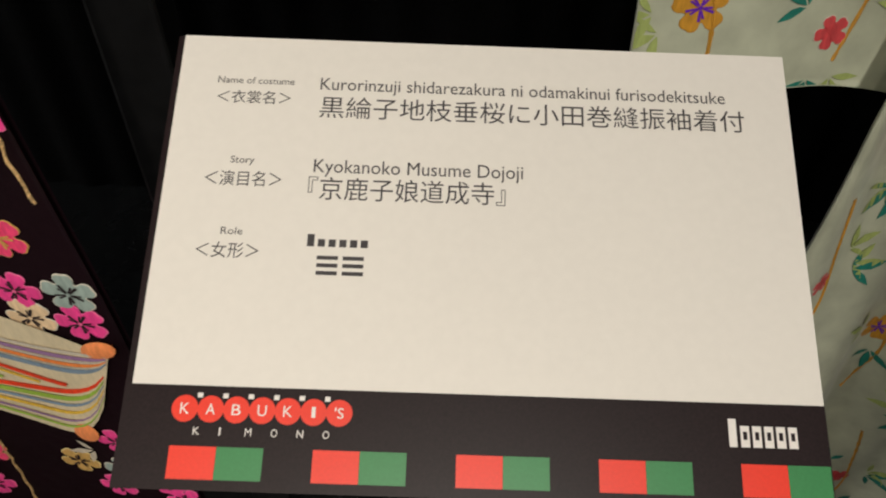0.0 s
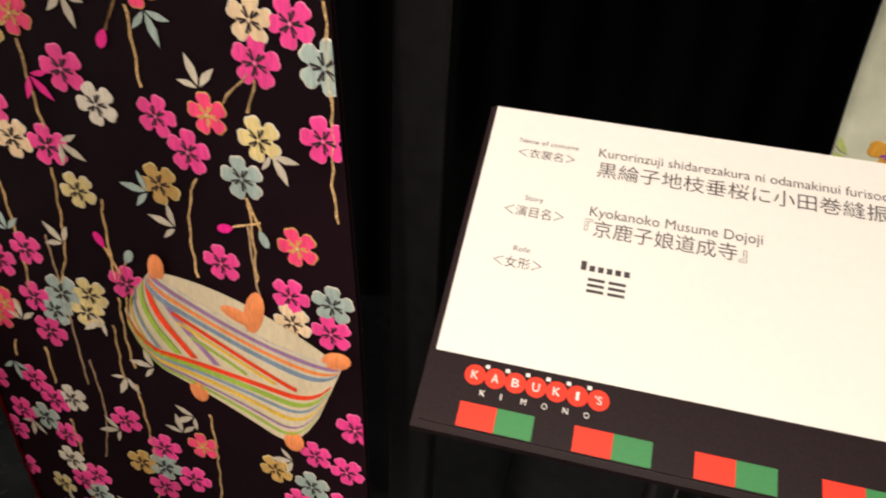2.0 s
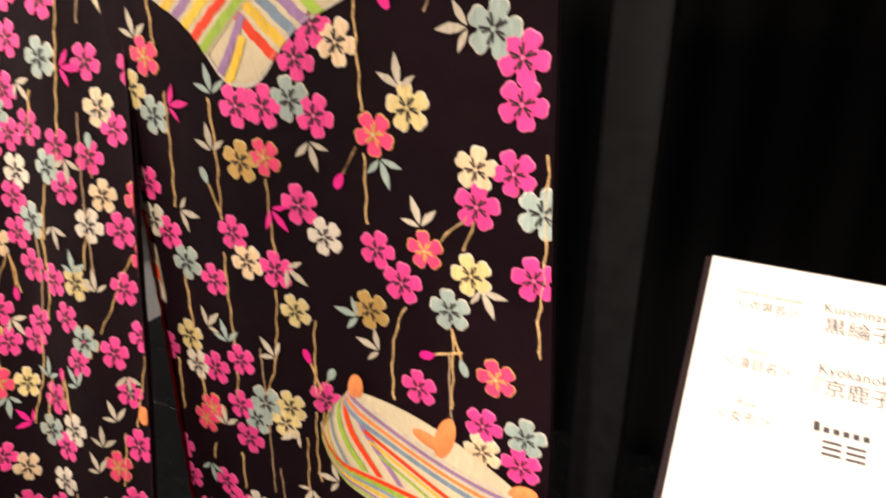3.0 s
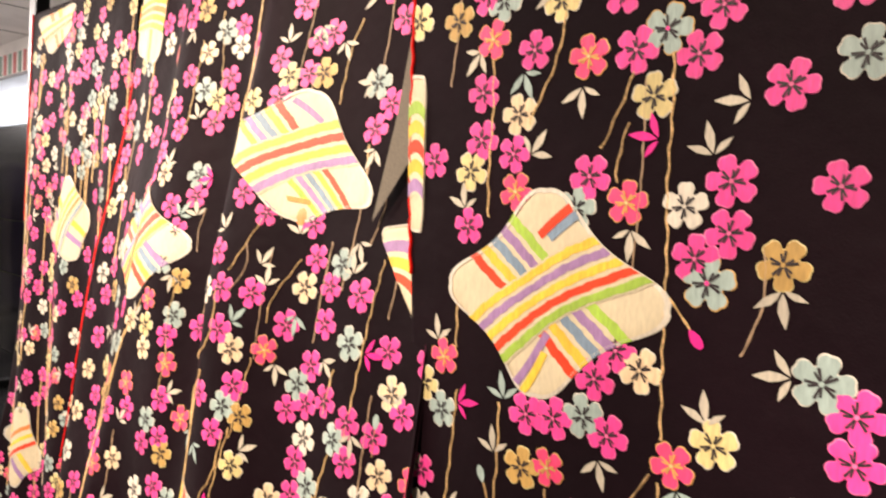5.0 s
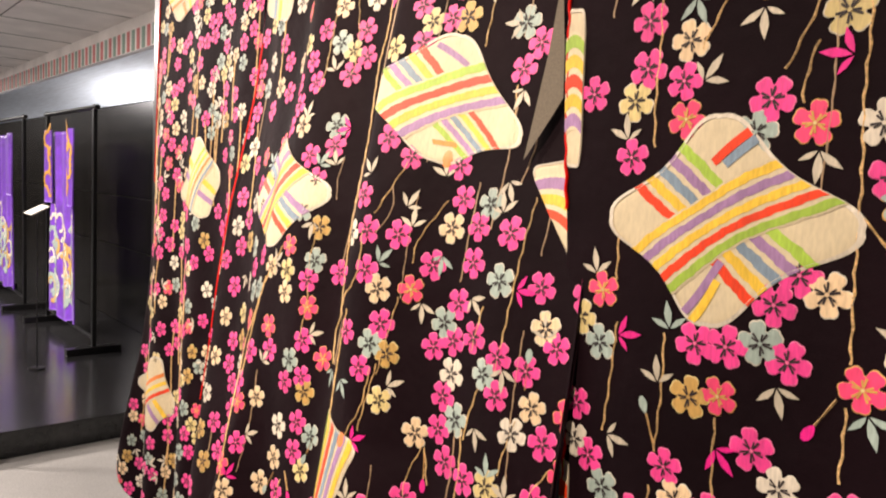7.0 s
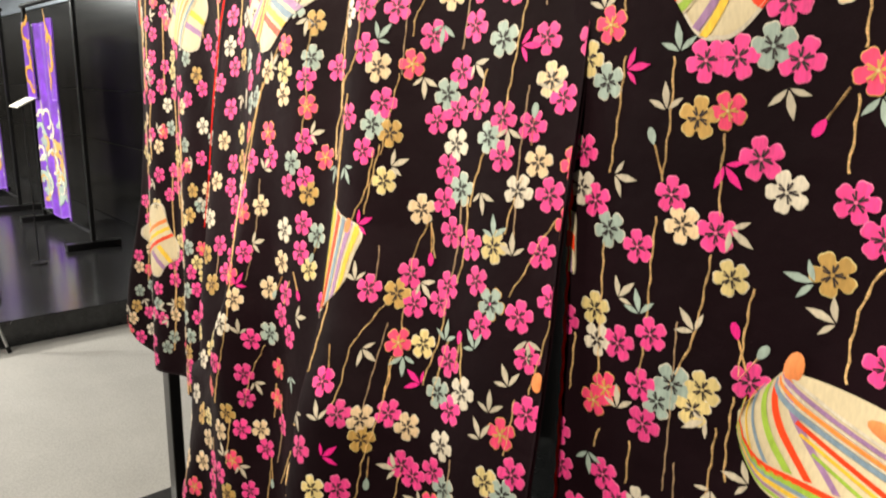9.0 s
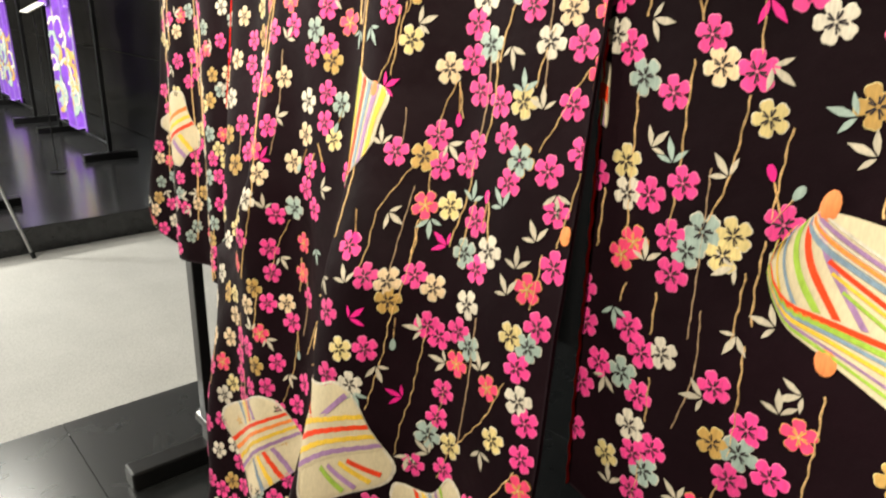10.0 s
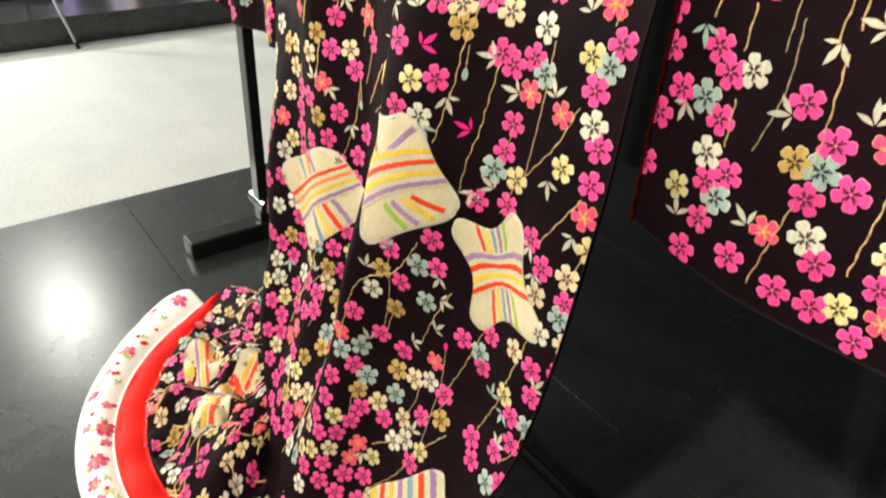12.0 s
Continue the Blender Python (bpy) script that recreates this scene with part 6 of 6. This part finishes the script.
mint = thing("kimono", "pale green satin kimono with embroidered flower vines, hung beside the card", "kimono", at=(0.7, 0.6, 0))
mint_sleeve_cloth = Cloth(mint_sleeve_y, [(1.0, 0.164), (1.3, 0.155), (1.8, 0.15)], [(1.0, 0.62), (1.8, 0.60)], lambda u: 1.085 - 0.018 * u)
mint_body_cloth = Cloth(mint_body_y, [(0, 0.42), (0.5, 0.375), (0.7, 0.345), (0.95, 0.328), (1.08, 0.332), (1.2, 0.35), (1.8, 0.40)], [(0, 1.45), (1.8, 1.2)], lambda u: 0.004)
mint_sleeve = hang("sleeve", mint_sleeve_cloth, mint, MINT, MINT, "pale green satin sleeve with vines", 60, 90)
mint_body = hang("back_panel", mint_body_cloth, mint, MINT, MINT, "pale green satin back with vines", 110, 160)
mint_kinds = [(CORAL, WHITE, CORAL, CORAL), (AMBER, AMBER, PURPLE, PURPLE), (WHITE, WHITE, CORAL, CORAL)]
for cloth, host, count in ((mint_sleeve_cloth, mint_sleeve, 40), (mint_body_cloth, mint_body, 120)):
    rnd = random.Random(count)
    spots = []
    for n in range(3000):
        z = rnd.uniform(cloth.low(0.5) + 0.025, cloth.top - 0.05)
        x = rnd.uniform(lerp_table(cloth.left, z) + 0.025, lerp_table(cloth.right, z) - 0.02)
        if len(spots) < count and all((x - a) ** 2 + (z - b) ** 2 > 0.065 ** 2 for a, b in spots):
            spots.append((x, z))
    for x, z in spots:
        v, f, i = [], [], []
        k = rnd.randrange(3)
        blossom_mesh(cloth, x, z, 0.019 if k == 1 else 0.0135, rnd.uniform(0, 6.28), "p", v, f, i)
        mesh_part("blossom", v, f, list(mint_kinds[k]), host, ("coral", "amber", "white and coral")[k] + " embroidered flower", i)
    for mat, word in ((TEAL, "teal"), (LIME, "yellow-green")):
        v, f = [], []
        for x, z in spots:
            for n in range(2):
                a = rnd.uniform(0, 6.28)
                leaf_mesh(cloth, x + 0.03 * math.cos(a), z + 0.035 * math.sin(a), a, 0.026, v, f)
        tagged(mesh_part("embroidered_leaf_ground", v, f, mat, host, word + " embroidered leaves"), kind="stuff")
    v, f = [], []
    for x, z in spots[::2]:
        ribbon_mesh(cloth, [(x, z - 0.10), (x + 0.012, z - 0.03), (x, z + 0.04), (x - 0.012, z + 0.10)], 0.003, 0.001, v, f)
    tagged(mesh_part("embroidered_vines", v, f, AMBER, host, "thin amber vines"), kind="stuff")
mint_rack = thing("kimono_rack", "black lacquered garment rack of the pale green kimono", "rack", at=(0.85, 0.70, 0))
for x in (0.30, 1.55):
    part("post", box((x - 0.02, 0.70 - 0.014, 0.052), (x + 0.02, 0.70 + 0.014, 2.12), 0.003), BLACK_LACQUER, mint_rack)
    part("foot", box((x - 0.032, 0.56, 0.0), (x + 0.032, 0.92, 0.052), 0.006), BLACK_LACQUER, mint_rack)
part("crossbar", rod((0.17, 0.70, 1.745), (1.53, 0.70, 1.745), 0.017, 16), BLACK_LACQUER, mint_rack)

# ---- purple kimonos across the aisle ----
def far_rack(x, y, half, post_top=1.82):
    r = thing("kimono_rack", "black garment rack on the far platform", "rack", "racks on the far platform", (x, y, 0))
    for s in (-1, 1):
        xx = x + s * half
        part("post", box((xx - 0.018, y - 0.014, 0.05), (xx + 0.018, y + 0.014, post_top), 0.003), BLACK_LACQUER, r)
        part("foot", box((xx - 0.035, y - 0.19, 0.0), (xx + 0.035, y + 0.19, 0.05), 0.005), BLACK_LACQUER, r)
    part("crossbar", rod((x - half - 0.07, y, post_top - 0.02), (x + half + 0.07, y, post_top - 0.02), 0.017, 12), BLACK_LACQUER, r)
    part("low_bar", rod((x - half, y, 0.11), (x + half, y, 0.11), 0.012, 10), BLACK_LACQUER, r)
    return r


def silk_sheet(name, cloth, silk, host, label, cols=48, rows=60):
    verts, faces = [], []
    w = cols + 1
    for side in (0, 1):
        for j in range(rows + 1):
            for i in range(w):
                z0 = cloth.low(i / cols)
                z = z0 + (cloth.top - z0) * j / rows
                a = lerp_table(cloth.left, z) + (lerp_table(cloth.right, z) - lerp_table(cloth.left, z)) * i / cols
                verts.append(cloth.at(a, z) + Vector((0, 0.008 * side, 0)))
    size = w * (rows + 1)
    for j in range(rows):
        for i in range(cols):
            a = j * w + i
            faces += [(a, a + 1, a + w + 1, a + w), (size + a, size + a + w, size + a + w + 1, size + a + 1)]
    for loop in (range(w), range(rows * w, size), range(0, size, w), range(cols, size, w)):
        loop = list(loop)
        faces += [(a, b, size + b, size + a) for a, b in zip(loop, loop[1:])]
    return mesh_part(name, verts, faces, silk, host, label, smooth=True)


def cloud_ring(cloth, x, z, r, width, verts, faces):
    """A lobed cloud band, a closed wavy ring."""
    pts = []
    for i in range(19):
        a = i * math.tau / 18
        rr = r * (1 + 0.28 * math.sin(3 * a + x * 40))
        pts.append((x + rr * 0.8 * math.cos(a), z + rr * 1.3 * math.sin(a)))
    ribbon_mesh(cloth, pts, width, 0.004, verts, faces, 0.003, 0.02)


def wave_crest(cloth, x, z, r, width, verts, faces):
    """A curling wave: an arch that turns in on itself."""
    pts = [(x + r * (1 - i / 26) * math.cos(2.6 - i * 0.30), z + 1.5 * r * (1 - i / 26) * math.sin(2.6 - i * 0.30)) for i in range(16)]
    ribbon_mesh(cloth, pts, width, 0.004, verts, faces, 0.003, 0.02)


def far_garment(x, y, width, silk, label, seed, clouds):
    """A full kimono spread on its rack: the body, two hanging sleeves, clouds above and waves below."""
    g = thing("kimono", label, "kimono", "kimonos on the far platform", (x, y, 0.13))
    half = width / 2

    def fall(a, z):
        return y - 0.03 + 0.012 * math.sin(a * 26 + z)

    body = Cloth(fall, [(0.13, x - half * 0.97), (1.64, x - half * 0.8)], [(0.13, x + half * 0.97), (1.64, x + half * 0.8)], lambda u: 0.135 + 0.02 * math.sin(u * 9), 1.64)
    body_sheet = silk_sheet("silk_panel", body, silk, g, "purple silk body with pale waves")
    rnd = random.Random(seed)
    for s in (-1, 1):
        edges = sorted((x + s * half * 0.52, x + s * half))
        sleeve = Cloth(lambda a, z: fall(a, z) - 0.03, [(0.5, edges[0]), (1.66, edges[0])], [(0.5, edges[1]), (1.66, edges[1])], lambda u: 1.06, 1.655)
        sheet = silk_sheet("sleeve", sleeve, silk, g, "purple silk sleeve with amber clouds", 24, 30)
        v, f = [], []
        for n in range(clouds):
            cloud_ring(sleeve, (edges[0] + edges[1]) / 2 + rnd.uniform(-0.05, 0.05), 1.58 - n * 0.17, rnd.uniform(0.07, 0.09), 0.030, v, f)
        if clouds:
            tagged(mesh_part("embroidery", v, f, AMBER, sheet, "amber cloud embroidery"), kind="stuff")
    for mat, word, lo, hi, count, wide in ((WHITE, "white wave", 0.35, 1.05, 18, 0.026), (SAGE, "pale blue-green wave", 0.30, 0.80, 28, 0.036), (OCHRE, "grey-brown wave", 0.30, 0.70, 12, 0.040)):
        v, f = [], []
        for n in range(count):
            a, z = x + rnd.uniform(-half * 0.82, half * 0.82), lo + (hi - lo) * rnd.random() ** 1.6
            wave_crest(body, a, z, rnd.uniform(0.05, 0.10), wide, v, f)
        tagged(mesh_part("embroidery", v, f, mat, body_sheet, word + " embroidery"), kind="stuff")


far_rack(-6.40, 1.43, 0.68)
far_garment(-6.48, 1.43, 0.80, PURPLE, "vivid purple silk kimono with pale waves and amber clouds", 11, 3)
far_rack(-8.42, 1.38, 0.68)
far_garment(-8.5, 1.38, 0.98, PURPLE, "purple and pale silk kimono on the far platform", 12, 0)
far_rack(-5.43, 0.44, 0.68)

# caption card of the far kimono on a thin pole
far_sign = thing("caption_stand", "small white caption card on a thin black pole", "sign", at=(-5.45, 1.0, 0))
part("pole", rod((-5.45, 1.0, 0.01), (-5.45, 1.0, 1.06), 0.004, 12), BLACK_LACQUER, far_sign)
part("base_plate", rod((-5.45, 1.0, 0.0), (-5.45, 1.0, 0.01), 0.05, 32), BLACK_LACQUER, far_sign)
ob = part("sign_card", box((-0.11, -0.06, -0.004), (0.11, 0.06, 0.004), 0.001), PAPER, far_sign, "white caption card")
ob.matrix_parent_inverse = parent_inverse(far_sign)
ob.matrix_basis = pose(-5.45, 1.0, 1.072, 28, 0, 0)

# leaning steel leg of a stand at the platform's edge
leg_stand = thing("sign_stand", "thin steel leg leaning on the edge of the far platform", "stand", at=(-4.17, 0.545, -STEP))
part("leg", rod((-4.17, 0.545, -STEP + 0.012), (-4.33, 0.47, 0.235), 0.0075, 12), STEEL_POLE, leg_stand)
part("collar", rod((-4.325, 0.472, 0.225), (-4.345, 0.463, 0.262), 0.011, 12), BLACK_LACQUER, leg_stand, "black plastic collar")
part("upper_leg", rod((-4.338, 0.466, 0.25), (-4.60, 0.343, 0.87), 0.0095, 12), STEEL_POLE, leg_stand)
part("rubber_foot", rod((-4.162, 0.549, -STEP), (-4.176, 0.542, -STEP + 0.03), 0.011, 12), BLACK_LACQUER, leg_stand, "black rubber foot")
# ceiling track with a dark spotlight head
track = thing("track_light", "dark spotlight on the ceiling over the aisle", "lamp", at=(-3.6, 1.138, 2.6))
part("stem", rod((-3.66, 1.128, 2.46), (-3.66, 1.128, 2.599), 0.014, 12), BLACK_LACQUER, track)
part("head", rod((-3.950, 1.038, 2.400), (-3.600, 1.138, 2.452), 0.045, 20), BLACK_LACQUER, track)
